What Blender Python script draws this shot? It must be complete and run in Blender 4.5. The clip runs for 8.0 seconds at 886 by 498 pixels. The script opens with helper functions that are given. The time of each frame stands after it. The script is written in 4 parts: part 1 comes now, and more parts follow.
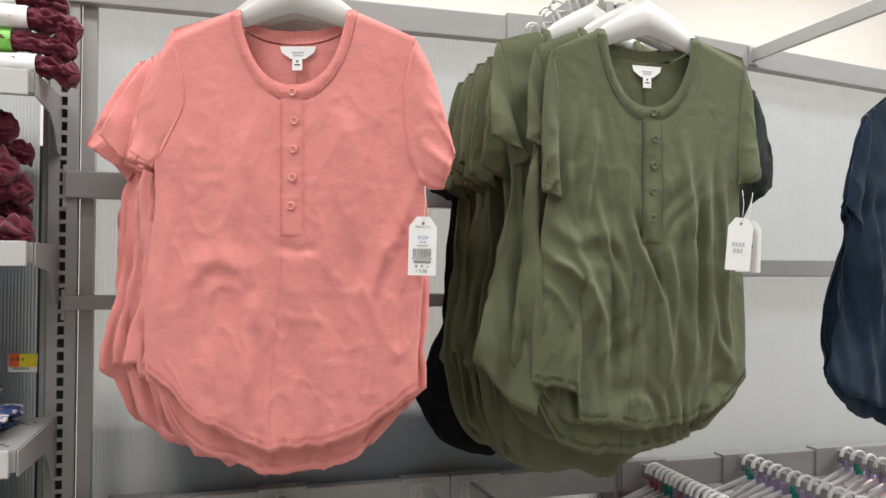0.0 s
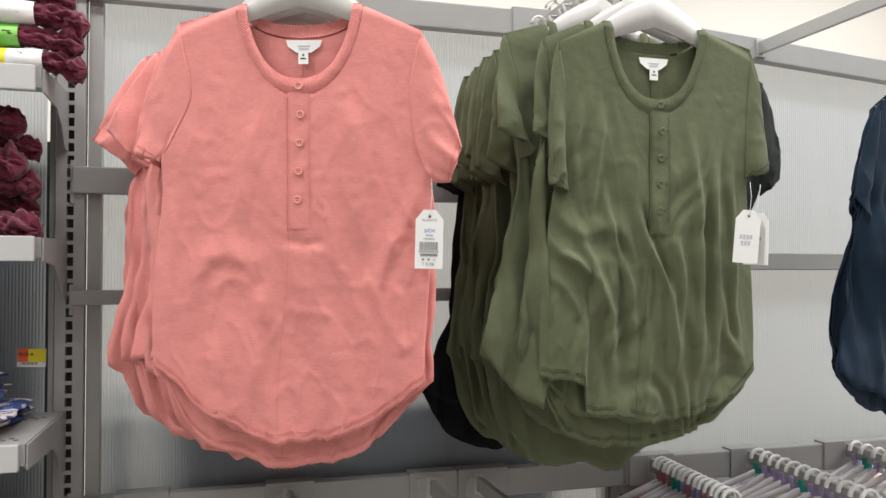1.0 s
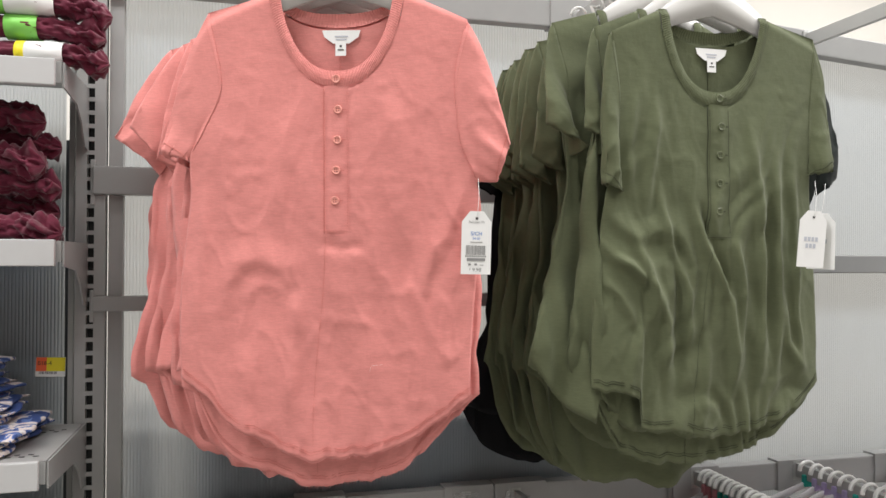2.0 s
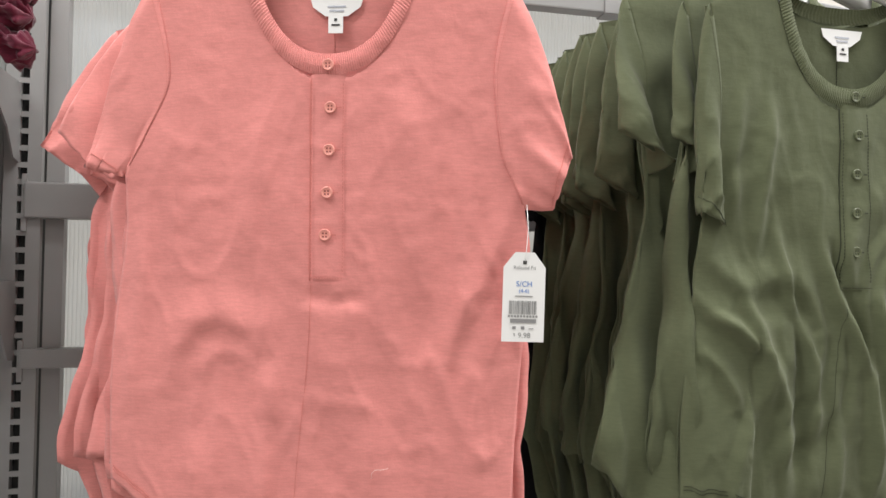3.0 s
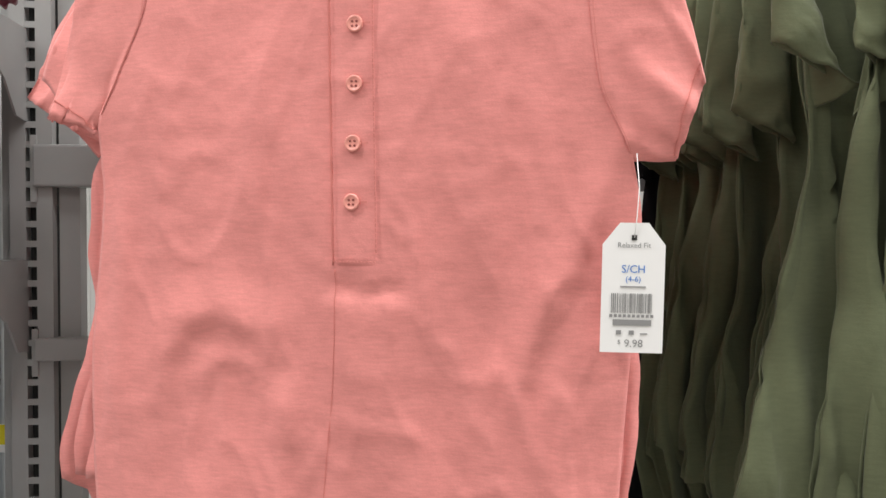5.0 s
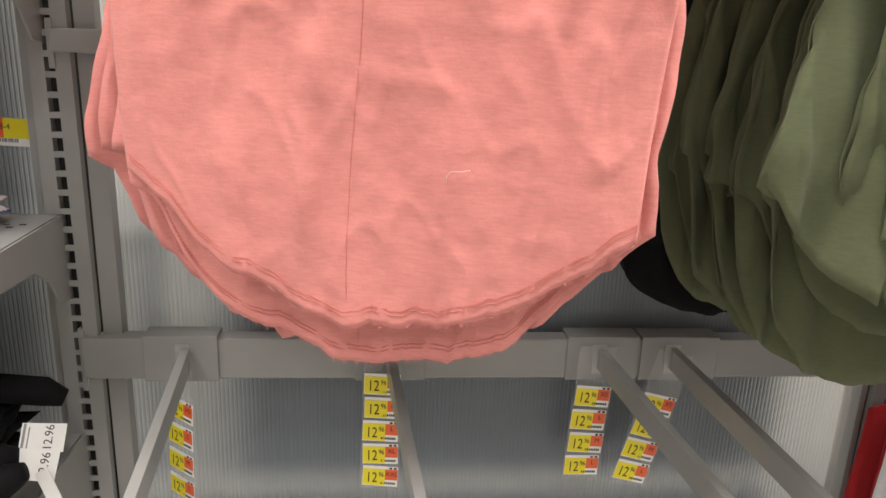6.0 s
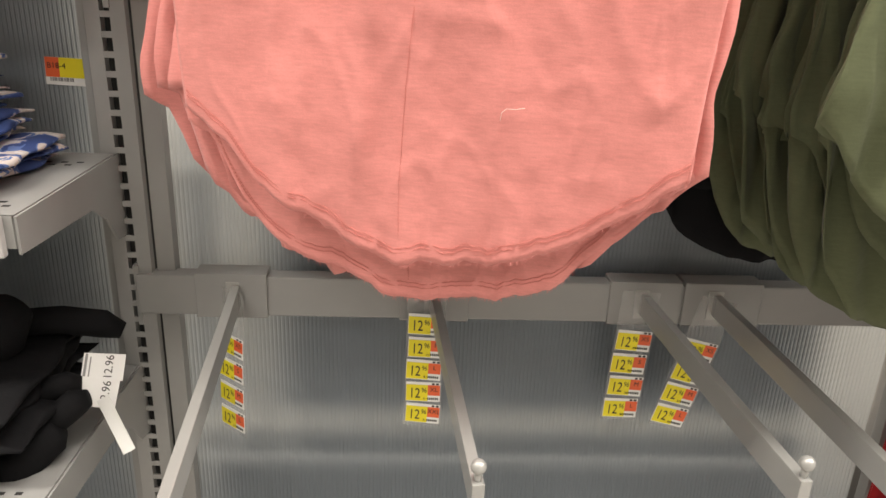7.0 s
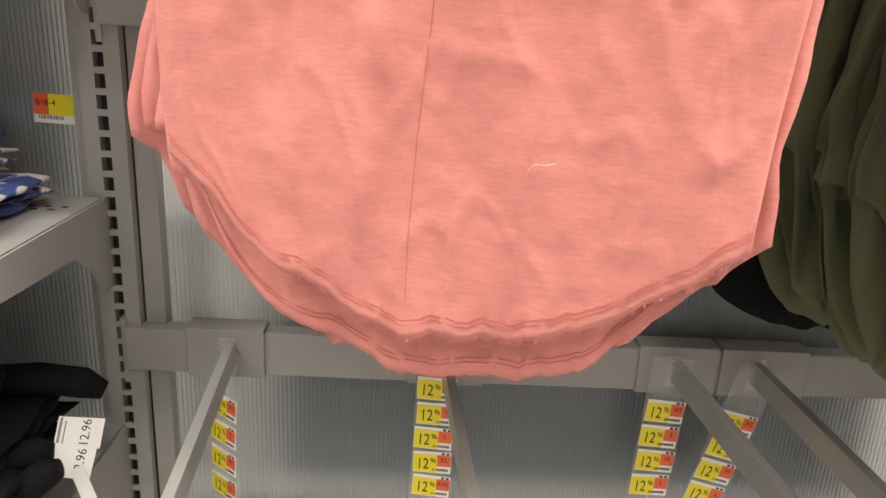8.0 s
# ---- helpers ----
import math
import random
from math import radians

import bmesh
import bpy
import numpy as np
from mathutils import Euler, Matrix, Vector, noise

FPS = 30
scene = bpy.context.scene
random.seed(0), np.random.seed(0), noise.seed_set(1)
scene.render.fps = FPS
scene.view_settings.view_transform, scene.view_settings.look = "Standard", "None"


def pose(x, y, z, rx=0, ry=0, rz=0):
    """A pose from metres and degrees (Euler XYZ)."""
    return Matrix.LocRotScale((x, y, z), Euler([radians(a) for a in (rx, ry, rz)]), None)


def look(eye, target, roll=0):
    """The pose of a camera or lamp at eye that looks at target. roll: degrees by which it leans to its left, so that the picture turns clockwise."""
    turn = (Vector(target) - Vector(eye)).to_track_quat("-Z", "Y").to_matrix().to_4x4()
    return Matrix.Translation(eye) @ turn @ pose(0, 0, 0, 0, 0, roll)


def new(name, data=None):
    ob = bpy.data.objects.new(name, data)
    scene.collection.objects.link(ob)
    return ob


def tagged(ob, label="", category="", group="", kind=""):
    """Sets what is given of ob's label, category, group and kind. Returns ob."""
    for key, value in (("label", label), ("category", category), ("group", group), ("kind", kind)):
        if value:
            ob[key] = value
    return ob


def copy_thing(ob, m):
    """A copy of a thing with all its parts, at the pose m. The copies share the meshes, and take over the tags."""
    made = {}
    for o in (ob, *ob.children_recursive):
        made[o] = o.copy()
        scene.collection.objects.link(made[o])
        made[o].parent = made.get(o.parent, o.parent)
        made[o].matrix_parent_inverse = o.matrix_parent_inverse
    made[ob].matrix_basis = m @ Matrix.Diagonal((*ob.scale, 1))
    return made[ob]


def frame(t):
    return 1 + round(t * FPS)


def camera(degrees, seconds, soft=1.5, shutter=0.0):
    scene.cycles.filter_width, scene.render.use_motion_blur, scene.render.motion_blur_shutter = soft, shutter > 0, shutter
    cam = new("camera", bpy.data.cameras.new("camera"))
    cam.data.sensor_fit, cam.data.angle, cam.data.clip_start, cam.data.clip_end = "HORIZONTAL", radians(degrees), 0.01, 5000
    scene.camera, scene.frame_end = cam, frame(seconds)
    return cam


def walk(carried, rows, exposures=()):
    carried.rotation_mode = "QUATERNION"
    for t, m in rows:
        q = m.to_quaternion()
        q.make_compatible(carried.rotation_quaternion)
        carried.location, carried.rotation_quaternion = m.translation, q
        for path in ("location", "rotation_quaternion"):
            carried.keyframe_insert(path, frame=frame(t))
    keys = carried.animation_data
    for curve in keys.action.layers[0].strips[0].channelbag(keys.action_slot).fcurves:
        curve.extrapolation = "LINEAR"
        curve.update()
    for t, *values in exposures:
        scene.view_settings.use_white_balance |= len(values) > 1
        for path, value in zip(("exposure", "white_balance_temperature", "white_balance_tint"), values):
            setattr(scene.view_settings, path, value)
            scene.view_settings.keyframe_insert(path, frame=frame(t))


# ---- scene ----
cam = camera(60.6, 8.0)
PATH = [
    (0, (0.19, 0.304, 1.485), (0.729, 2.23, 1.52), 0.4),
    (0.5, (0.191, 0.307, 1.488), (0.721, 2.235, 1.506), 0.2),
    (1, (0.189, 0.305, 1.479), (0.713, 2.235, 1.506), 0.2),
    (2.3, (0.146, 0.486, 1.495), (0.636, 2.425, 1.521), -0.2),
    (2.5, (0.145, 0.563, 1.51), (0.636, 2.501, 1.545), -0.7),
    (3, (0.217, 0.717, 1.535), (0.68, 2.662, 1.596), 0.7),
    (3.5, (0.305, 0.852, 1.554), (0.573, 2.833, 1.628), 3.2),
    (4, (0.305, 0.936, 1.579), (0.502, 2.923, 1.698), 0.5),
    (4.2, (0.29, 0.954, 1.598), (0.502, 2.94, 1.716), -0.5),
    (5.3, (0.293, 0.93, 1.512), (0.498, 2.91, 1.321), 0.5),
    (5.5, (0.296, 0.926, 1.487), (0.507, 2.889, 1.168), 1.0),
    (5.7, (0.292, 0.934, 1.467), (0.493, 2.873, 1.022), 1.4),
    (6, (0.278, 0.941, 1.435), (0.455, 2.851, 0.869), 2.2),
    (6.5, (0.263, 0.942, 1.427), (0.392, 2.817, 0.741), 2.3),
    (7, (0.264, 0.93, 1.428), (0.351, 2.803, 0.733), 2.2),
    (7.5, (0.274, 0.932, 1.428), (0.326, 2.821, 0.773), 3.0),
    (8, (0.267, 1.023, 1.422), (0.313, 2.929, 0.818), 2.9),
]
EXPO = [(0.0, -0.1, 6300, 10), (2.5, -0.1, 6300, 10), (4.2, -0.08, 6200, 10), (5.5, 0.04, 6450, 10), (6.2, 0.27, 6750, 10), (8.0, 0.30, 7050, 10)]
walk(cam, [(t, look(eye, target, roll)) for t, eye, target, roll in PATH], EXPO)

# ---- light: shop ceiling with rows of long lamps, on both sides of the wall ----
world = bpy.data.worlds.new("world")
scene.world = world
world.use_nodes = True
world.node_tree.nodes["Background"].inputs[0].default_value = (0.9, 0.95, 1.0, 1)
world.node_tree.nodes["Background"].inputs[1].default_value = 0.02


def ceiling_lamp(x, y, z, sx, sy, watts, colour=(1.0, 0.97, 0.93)):
    data = bpy.data.lights.new("ceiling_lamp", "AREA")
    data.shape, data.size, data.size_y, data.energy, data.color = "RECTANGLE", sx, sy, watts, colour
    lamp = new("ceiling_lamp", data)
    lamp.matrix_world = pose(x, y, z)
    return lamp


for lx, k in ((-2.0, 0.96), (1.3, 0.74), (4.5, 1.55)):
    ceiling_lamp(lx, -1.6, 4.1, 2.4, 0.5, 42 * k)
    ceiling_lamp(lx, 0.75, 4.1, 2.4, 0.5, 125 * k)
    ceiling_lamp(lx, 3.6, 4.1, 2.4, 0.6, 100)


# ---- materials ----
def nodes_of(name):
    mat = bpy.data.materials.new(name)
    mat.use_nodes = True
    nt = mat.node_tree
    return mat, nt, nt.nodes["Principled BSDF"]


def plain(name, colour, rough=0.5, metal=0.0, spread=0.06, scale=40.0, bump=0.0, spec=0.5, stretch=(1, 1, 1)):
    """Colour with noise at two scales, and a fine bump."""
    mat, nt, bsdf = nodes_of(name)
    tc = nt.nodes.new("ShaderNodeTexCoord")
    mp = nt.nodes.new("ShaderNodeMapping")
    mp.inputs["Scale"].default_value = stretch
    nt.links.new(tc.outputs["Object"], mp.inputs[0])
    n1 = nt.nodes.new("ShaderNodeTexNoise")
    n1.inputs["Scale"].default_value, n1.inputs["Detail"].default_value = scale, 6
    n2 = nt.nodes.new("ShaderNodeTexNoise")
    n2.inputs["Scale"].default_value = scale * 0.09
    add = nt.nodes.new("ShaderNodeMath")
    add.operation = "ADD"
    for n, k in ((n1, 0), (n2, 1)):
        nt.links.new(mp.outputs[0], n.inputs["Vector"])
        nt.links.new(n.outputs["Fac"], add.inputs[k])
    ramp = nt.nodes.new("ShaderNodeMapRange")
    ramp.inputs["From Min"].default_value, ramp.inputs["From Max"].default_value = 0.6, 1.4
    ramp.inputs["To Min"].default_value, ramp.inputs["To Max"].default_value = 1 - spread, 1 + spread
    nt.links.new(add.outputs[0], ramp.inputs["Value"])
    mul = nt.nodes.new("ShaderNodeVectorMath")
    mul.operation = "SCALE"
    mul.inputs[0].default_value = colour
    nt.links.new(ramp.outputs[0], mul.inputs["Scale"])
    nt.links.new(mul.outputs[0], bsdf.inputs["Base Color"])
    bsdf.inputs["Roughness"].default_value = rough
    bsdf.inputs["Metallic"].default_value = metal
    bsdf.inputs["Specular IOR Level"].default_value = spec
    if bump:
        b = nt.nodes.new("ShaderNodeBump")
        b.inputs["Strength"].default_value, b.inputs["Distance"].default_value = bump, 0.002
        nt.links.new(n1.outputs["Fac"], b.inputs["Height"])
        nt.links.new(b.outputs[0], bsdf.inputs["Normal"])
    return mat


def jersey(name, colour, slub=0.05, sheen=0.25, spread=0.05):
    """Slub cotton knit: thin streaks along the courses, a mottled wash, fine knit relief."""
    mat, nt, bsdf = nodes_of(name)
    tc = nt.nodes.new("ShaderNodeTexCoord")

    def noise_at(scale, detail, stretch):
        mp = nt.nodes.new("ShaderNodeMapping")
        mp.inputs["Scale"].default_value = stretch
        nt.links.new(tc.outputs["Object"], mp.inputs[0])
        n = nt.nodes.new("ShaderNodeTexNoise")
        n.inputs["Scale"].default_value, n.inputs["Detail"].default_value = scale, detail
        nt.links.new(mp.outputs[0], n.inputs["Vector"])
        return n.outputs["Fac"]

    streak = noise_at(110, 6, (0.75, 0.75, 4.6))
    wash = noise_at(14, 5, (1, 1, 1))
    knit = noise_at(700, 2, (1, 1, 1.6))

    def ranged(src, lo, hi, a, b):
        r = nt.nodes.new("ShaderNodeMapRange")
        for key, val in (("From Min", lo), ("From Max", hi), ("To Min", a), ("To Max", b)):
            r.inputs[key].default_value = val
        nt.links.new(src, r.inputs["Value"])
        return r.outputs[0]

    def times(a, b):
        m = nt.nodes.new("ShaderNodeMath")
        m.operation = "MULTIPLY"
        nt.links.new(a, m.inputs[0])
        nt.links.new(b, m.inputs[1])
        return m.outputs[0]

    k = times(ranged(streak, 0.3, 0.7, 1 - slub, 1 + slub), ranged(wash, 0.3, 0.7, 1 - spread, 1 + spread))
    k = times(k, ranged(knit, 0.3, 0.7, 0.965, 1.035))
    mul = nt.nodes.new("ShaderNodeVectorMath")
    mul.operation = "SCALE"
    mul.inputs[0].default_value = colour
    nt.links.new(k, mul.inputs["Scale"])
    nt.links.new(mul.outputs[0], bsdf.inputs["Base Color"])
    bsdf.inputs["Roughness"].default_value = 0.85
    bsdf.inputs["Specular IOR Level"].default_value = 0.2
    bsdf.inputs["Sheen Weight"].default_value = sheen
    bsdf.inputs["Sheen Roughness"].default_value = 0.5
    crinkle = noise_at(38, 4, (1.2, 1.2, 0.9))
    b0 = nt.nodes.new("ShaderNodeBump")
    b0.inputs["Strength"].default_value, b0.inputs["Distance"].default_value = 0.26, 0.006
    nt.links.new(crinkle, b0.inputs["Height"])
    b1 = nt.nodes.new("ShaderNodeBump")
    b1.inputs["Strength"].default_value, b1.inputs["Distance"].default_value = 0.12, 0.0006
    nt.links.new(streak, b1.inputs["Height"])
    nt.links.new(b0.outputs[0], b1.inputs["Normal"])
    b2 = nt.nodes.new("ShaderNodeBump")
    b2.inputs["Strength"].default_value, b2.inputs["Distance"].default_value = 0.2, 0.0005
    nt.links.new(knit, b2.inputs["Height"])
    nt.links.new(b1.outputs[0], b2.inputs["Normal"])
    nt.links.new(b2.outputs[0], bsdf.inputs["Normal"])
    return mat


def clear_plastic(name, colour, translucent=0.5, rough=0.25):
    """Milky plastic that lets light through."""
    mat, nt, bsdf = nodes_of(name)
    bsdf.inputs["Base Color"].default_value = (*colour, 1)
    bsdf.inputs["Roughness"].default_value = rough
    tr = nt.nodes.new("ShaderNodeBsdfTranslucent")
    tr.inputs[0].default_value = (*colour, 1)
    mix = nt.nodes.new("ShaderNodeMixShader")
    mix.inputs[0].default_value = translucent
    nt.links.new(bsdf.outputs[0], mix.inputs[1])
    nt.links.new(tr.outputs[0], mix.inputs[2])
    nt.links.new(mix.outputs[0], nt.nodes["Material Output"].inputs[0])
    return mat


PINK = (0.72, 0.267, 0.246)
M_PINK = jersey("pink_slub_jersey", PINK, slub=0.06, sheen=0.12)
M_PINK_BTN = plain("pink_button_resin", (0.74, 0.30, 0.25), 0.35, spread=0.05, scale=200)
M_PINK_DARK = plain("pink_thread", (0.62, 0.205, 0.178), 0.9)
M_HOLE = plain("button_hole_thread", (0.26, 0.07, 0.06), 0.9)
M_LOOSE = plain("pale_pink_thread", (0.80, 0.62, 0.56), 0.8)
M_GREEN = jersey("olive_jersey", (0.104, 0.117, 0.064), slub=0.06, sheen=0.1)
M_GREEN_BTN = plain("olive_button_resin", (0.10, 0.115, 0.06), 0.3, spread=0.08, scale=200)
M_GREEN_DARK = plain("olive_thread", (0.03, 0.035, 0.018), 0.9)
M_BLACK = jersey("black_jersey", (0.004, 0.004, 0.005), slub=0.1, sheen=0.0)
M_CHAR = jersey("charcoal_jersey", (0.022, 0.027, 0.025), slub=0.1, sheen=0.1)
M_NAVY = jersey("navy_jersey", (0.009, 0.021, 0.040), slub=0.1, sheen=0.05)
M_MAROON = jersey("maroon_jersey", (0.11, 0.012, 0.03), slub=0.12)
M_RED = jersey("red_jersey", (0.42, 0.015, 0.02), slub=0.1)
M_METAL = plain("grey_painted_steel", (0.29, 0.29, 0.285), 0.42, spread=0.05, scale=25, spec=0.45)
# near-black colour that paints the shade inside slots and punched holes
M_OPENING_SHADE = plain("painted_opening_shade", (0.02, 0.02, 0.02), 0.7)
M_UPRIGHT = plain("upright_painted_steel", (0.29, 0.29, 0.285), 0.45, spread=0.06, scale=25)
M_BAR = plain("faceout_steel", (0.40, 0.40, 0.39), 0.33, metal=0.35, spread=0.05, scale=30)
M_WHITE = plain("white_plastic", (0.80, 0.80, 0.79), 0.3, spread=0.02)
M_CHANNEL = plain("grey_price_channel", (0.50, 0.50, 0.50), 0.3, spread=0.03)
M_HANGER = clear_plastic("white_hanger_plastic", (0.70, 0.69, 0.67), 0.35, 0.3)
M_PAPER = plain("white_card", (0.83, 0.83, 0.82), 0.6, spread=0.02)
M_INK = plain("black_ink", (0.02, 0.02, 0.02), 0.6)
M_GREY_INK = plain("grey_ink", (0.25, 0.25, 0.25), 0.6)
M_PALE_INK = plain("pale_grey_ink", (0.5, 0.52, 0.58), 0.6)
M_BLUE_INK = plain("blue_ink", (0.03, 0.18, 0.55), 0.6)
M_YELLOW = plain("yellow_label", (0.82, 0.70, 0.02), 0.5, spread=0.03)
M_ORANGE = plain("orange_label", (0.80, 0.13, 0.04), 0.5, spread=0.03)
M_GREENST = plain("green_sticker", (0.22, 0.60, 0.10), 0.5, spread=0.03)
M_STEEL = plain("bright_steel", (0.7, 0.7, 0.7), 0.25, metal=0.9, spread=0.04)
M_FLOOR = plain("vinyl_floor", (0.36, 0.345, 0.33), 0.3, spread=0.06, scale=6)
M_WALL = plain("cream_wall_paint", (0.60, 0.575, 0.53), 0.7, spread=0.03, scale=5)
M_CEIL = plain("ceiling_tile", (0.78, 0.77, 0.74), 0.8, spread=0.03, scale=8)


def panel_material():
    """Twin-wall polycarbonate: milky, lets light through, glossy skin."""
    mat, nt, bsdf = nodes_of("twin_wall_polycarbonate")
    tc = nt.nodes.new("ShaderNodeTexCoord")
    n = nt.nodes.new("ShaderNodeTexNoise")
    n.inputs["Scale"].default_value = 3.0
    nt.links.new(tc.outputs["Object"], n.inputs["Vector"])
    ramp = nt.nodes.new("ShaderNodeValToRGB")
    ramp.color_ramp.elements[0].color = (0.185, 0.220, 0.258, 1)
    ramp.color_ramp.elements[1].color = (0.235, 0.278, 0.325, 1)
    nt.links.new(n.outputs["Fac"], ramp.inputs[0])
    nt.links.new(ramp.outputs[0], bsdf.inputs["Base Color"])
    bsdf.inputs["Roughness"].default_value = 0.22
    bsdf.inputs["Specular IOR Level"].default_value = 0.6
    tr = nt.nodes.new("ShaderNodeBsdfTranslucent")
    tr.inputs[0].default_value = (0.85, 0.85, 0.82, 1)
    mix = nt.nodes.new("ShaderNodeMixShader")
    mix.inputs[0].default_value = 0.38
    nt.links.new(bsdf.outputs[0], mix.inputs[1])
    nt.links.new(tr.outputs[0], mix.inputs[2])
    nt.links.new(mix.outputs[0], nt.nodes["Material Output"].inputs[0])
    return mat


M_PANEL = panel_material()


# ---- mesh helpers ----
def mesh_from(name, verts, faces, smooth=True):
    me = bpy.data.meshes.new(name)
    me.from_pydata([tuple(map(float, v)) for v in verts], [], faces)
    if smooth:
        me.polygons.foreach_set("use_smooth", [True] * len(me.polygons))
    me.update()
    return me


def part(name, me, mat, parent=None, label="", m=None):
    """One mesh object; under parent, with the parent's own axes, when one is given."""
    if isinstance(me, bmesh.types.BMesh):
        bm, me = me, bpy.data.meshes.new(name)
        bm.to_mesh(me)
        bm.free()
    ob = new(name, me)
    if not me.materials:
        me.materials.append(mat)
    if parent:
        ob.parent = parent
    if m is not None:
        ob.matrix_basis = m
    if label:
        ob["label"] = label
    return ob


def empty(name, m, label, category, group="", kind=""):
    ob = new(name)
    ob.matrix_basis = m
    ob.empty_display_size = 0.05
    return tagged(ob, label, category, group, kind)


def box_bm(boxes, bevel=0.0):
    """Boxes (x0, x1, y0, y1, z0, z1) in one bmesh, edges bevelled."""
    bm = bmesh.new()
    for x0, x1, y0, y1, z0, z1 in boxes:
        bmesh.ops.create_cube(bm, size=1, matrix=Matrix.LocRotScale(
            ((x0 + x1) / 2, (y0 + y1) / 2, (z0 + z1) / 2), None, (x1 - x0, y1 - y0, z1 - z0)))
    if bevel:
        bmesh.ops.bevel(bm, geom=bm.edges[:], offset=bevel, segments=2, affect="EDGES", profile=0.6)
    return bm


def boxes_mesh(name, boxes):
    """Many plain boxes in one mesh, fast."""
    verts, faces = [], []
    for x0, x1, y0, y1, z0, z1 in boxes:
        k = len(verts)
        verts += [(x, y, z) for z in (z0, z1) for y in (y0, y1) for x in (x0, x1)]
        faces += [[k + i for i in f] for f in ((0, 2, 3, 1), (4, 5, 7, 6), (0, 1, 5, 4), (2, 6, 7, 3), (0, 4, 6, 2), (1, 3, 7, 5))]
    return mesh_from(name, verts, faces, False)


def grid_mesh(name, rows, close=False, smooth=True):
    """A mesh from rows of points; close: the rows are rings."""
    n = len(rows[0])
    verts = [p for r in rows for p in r]
    faces = []
    for i in range(len(rows) - 1):
        for j in range(n if close else n - 1):
            a, b = i * n + j, i * n + (j + 1) % n
            faces.append((a, b, b + n, a + n))
    return mesh_from(name, verts, faces, smooth)


def tube_mesh(name, pts, r, n=8, caps=True):
    """A round tube along points; r a radius or a list."""
    rows = []
    pts = [Vector(p) for p in pts]
    rs = r if isinstance(r, (list, tuple)) else [r] * len(pts)
    ref = Vector((0.13, 1, 0.21)).normalized()
    for i, p in enumerate(pts):
        t = (pts[min(i + 1, len(pts) - 1)] - pts[max(i - 1, 0)]).normalized()
        a = t.cross(ref).normalized()
        b = t.cross(a)
        rows.append([p + rs[i] * (math.cos(q) * a + math.sin(q) * b) for q in (2 * math.pi * k / n for k in range(n))])
    if caps:
        rows = [[pts[0]] * n] + rows + [[pts[-1]] * n]
    return grid_mesh(name, rows, close=True)


def lathe_mesh(name, profile, n=24):
    """Turned about the local y axis: (radius, y) pairs."""
    return grid_mesh(name, [[(r * math.cos(q), y, r * math.sin(q)) for q in (2 * math.pi * k / n for k in range(n))] for r, y in profile], close=True)


def bars(boxes, mat, parent, name="print_bar"):
    """Printed bars, one part each; fine rows of many stay together."""
    if len(boxes) > 4:
        return tagged(part(name, boxes_mesh(name, boxes), mat, parent), kind="stuff")
    for b in boxes:
        part(name, boxes_mesh(name, [b]), mat, parent)


def thicken(ob, t):
    mod = ob.modifiers.new("thickness", "SOLIDIFY")
    mod.thickness, mod.offset = t, 0
    return ob


def text_mesh(text, size, align="CENTER"):
    """Letters of the built-in font as a flat mesh in the x-z plane, facing -y."""
    cu = bpy.data.curves.new("letters", "FONT")
    cu.body, cu.size, cu.align_x, cu.align_y = text, size, align, "CENTER"
    cu.resolution_u = 3
    ob = bpy.data.objects.new("letters", cu)
    scene.collection.objects.link(ob)
    dg = bpy.context.evaluated_depsgraph_get()
    me = bpy.data.meshes.new_from_object(ob.evaluated_get(dg))
    bpy.data.objects.remove(ob)
    bpy.data.curves.remove(cu)
    me.transform(Matrix.Rotation(radians(90), 4, "X"))
    me.materials.clear()
    return me


def smooth01(a, b, x):
    t = min(1.0, max(0.0, (x - a) / (b - a)))
    return t * t * (3 - 2 * t)


# ---- the setting ----
part("floor", box_bm([(-6, 8, -6, 9, -0.1, 0)]), M_FLOOR)["kind"] = "structure"
part("ceiling", box_bm([(-6, 8, -6, 9, 4.5, 4.6)]), M_CEIL)["kind"] = "structure"
for nm, bx in (("wall_north", (-6, 8, 5.2, 5.3, 0, 4.5)), ("wall_south", (-6, 8, -6.1, -6, 0, 4.5)),
               ("wall_west", (-6.1, -6, -6, 9, 0, 4.5)), ("wall_east", (8, 8.1, -6, 9, 0, 4.5))):
    part(nm, box_bm([bx]), M_WALL)["kind"] = "structure"

BAY = 1.219
UP_X = [-0.133 - BAY, -0.133, -0.133 + BAY, -0.133 + 2 * BAY]
SLOT = 0.0254


def upright(x):
    """A slotted steel upright: two flanges, rungs between the slots, a dark sheet behind that paints the hollow's
    shade.
    """
    ob = empty("upright", pose(x, 0, 0), "grey painted steel upright with a column of slots", "upright", "shelving uprights")
    bx = [(-0.026, -0.0065, 1.957, 1.972, 0.0, 2.12), (0.0065, 0.026, 1.957, 1.972, 0.0, 2.12)]
    for k in range(83):
        z = 0.011 + SLOT * k
        bx.append((-0.0065, 0.0065, 1.9575, 1.9605, z - 0.004, z + 0.004))
    part("slotted_face", boxes_mesh("slotted_face", bx), M_UPRIGHT, ob)
    part("slot_shade_sheet", box_bm([(-0.026, 0.026, 1.9725, 1.985, 0, 2.12)]), M_OPENING_SHADE, ob, "dark sheet painted as the shade inside the upright")
    part("panel_stile", box_bm([(0.030, 0.056, 1.968, 1.992, 0, 2.12), (-0.040, -0.030, 1.968, 1.992, 0, 2.12)], 0.001), M_UPRIGHT, ob)
    part("foot", box_bm([(-0.026, 0.026, 1.55, 1.955, 0.0, 0.12)], 0.003), M_UPRIGHT, ob)
    return ob


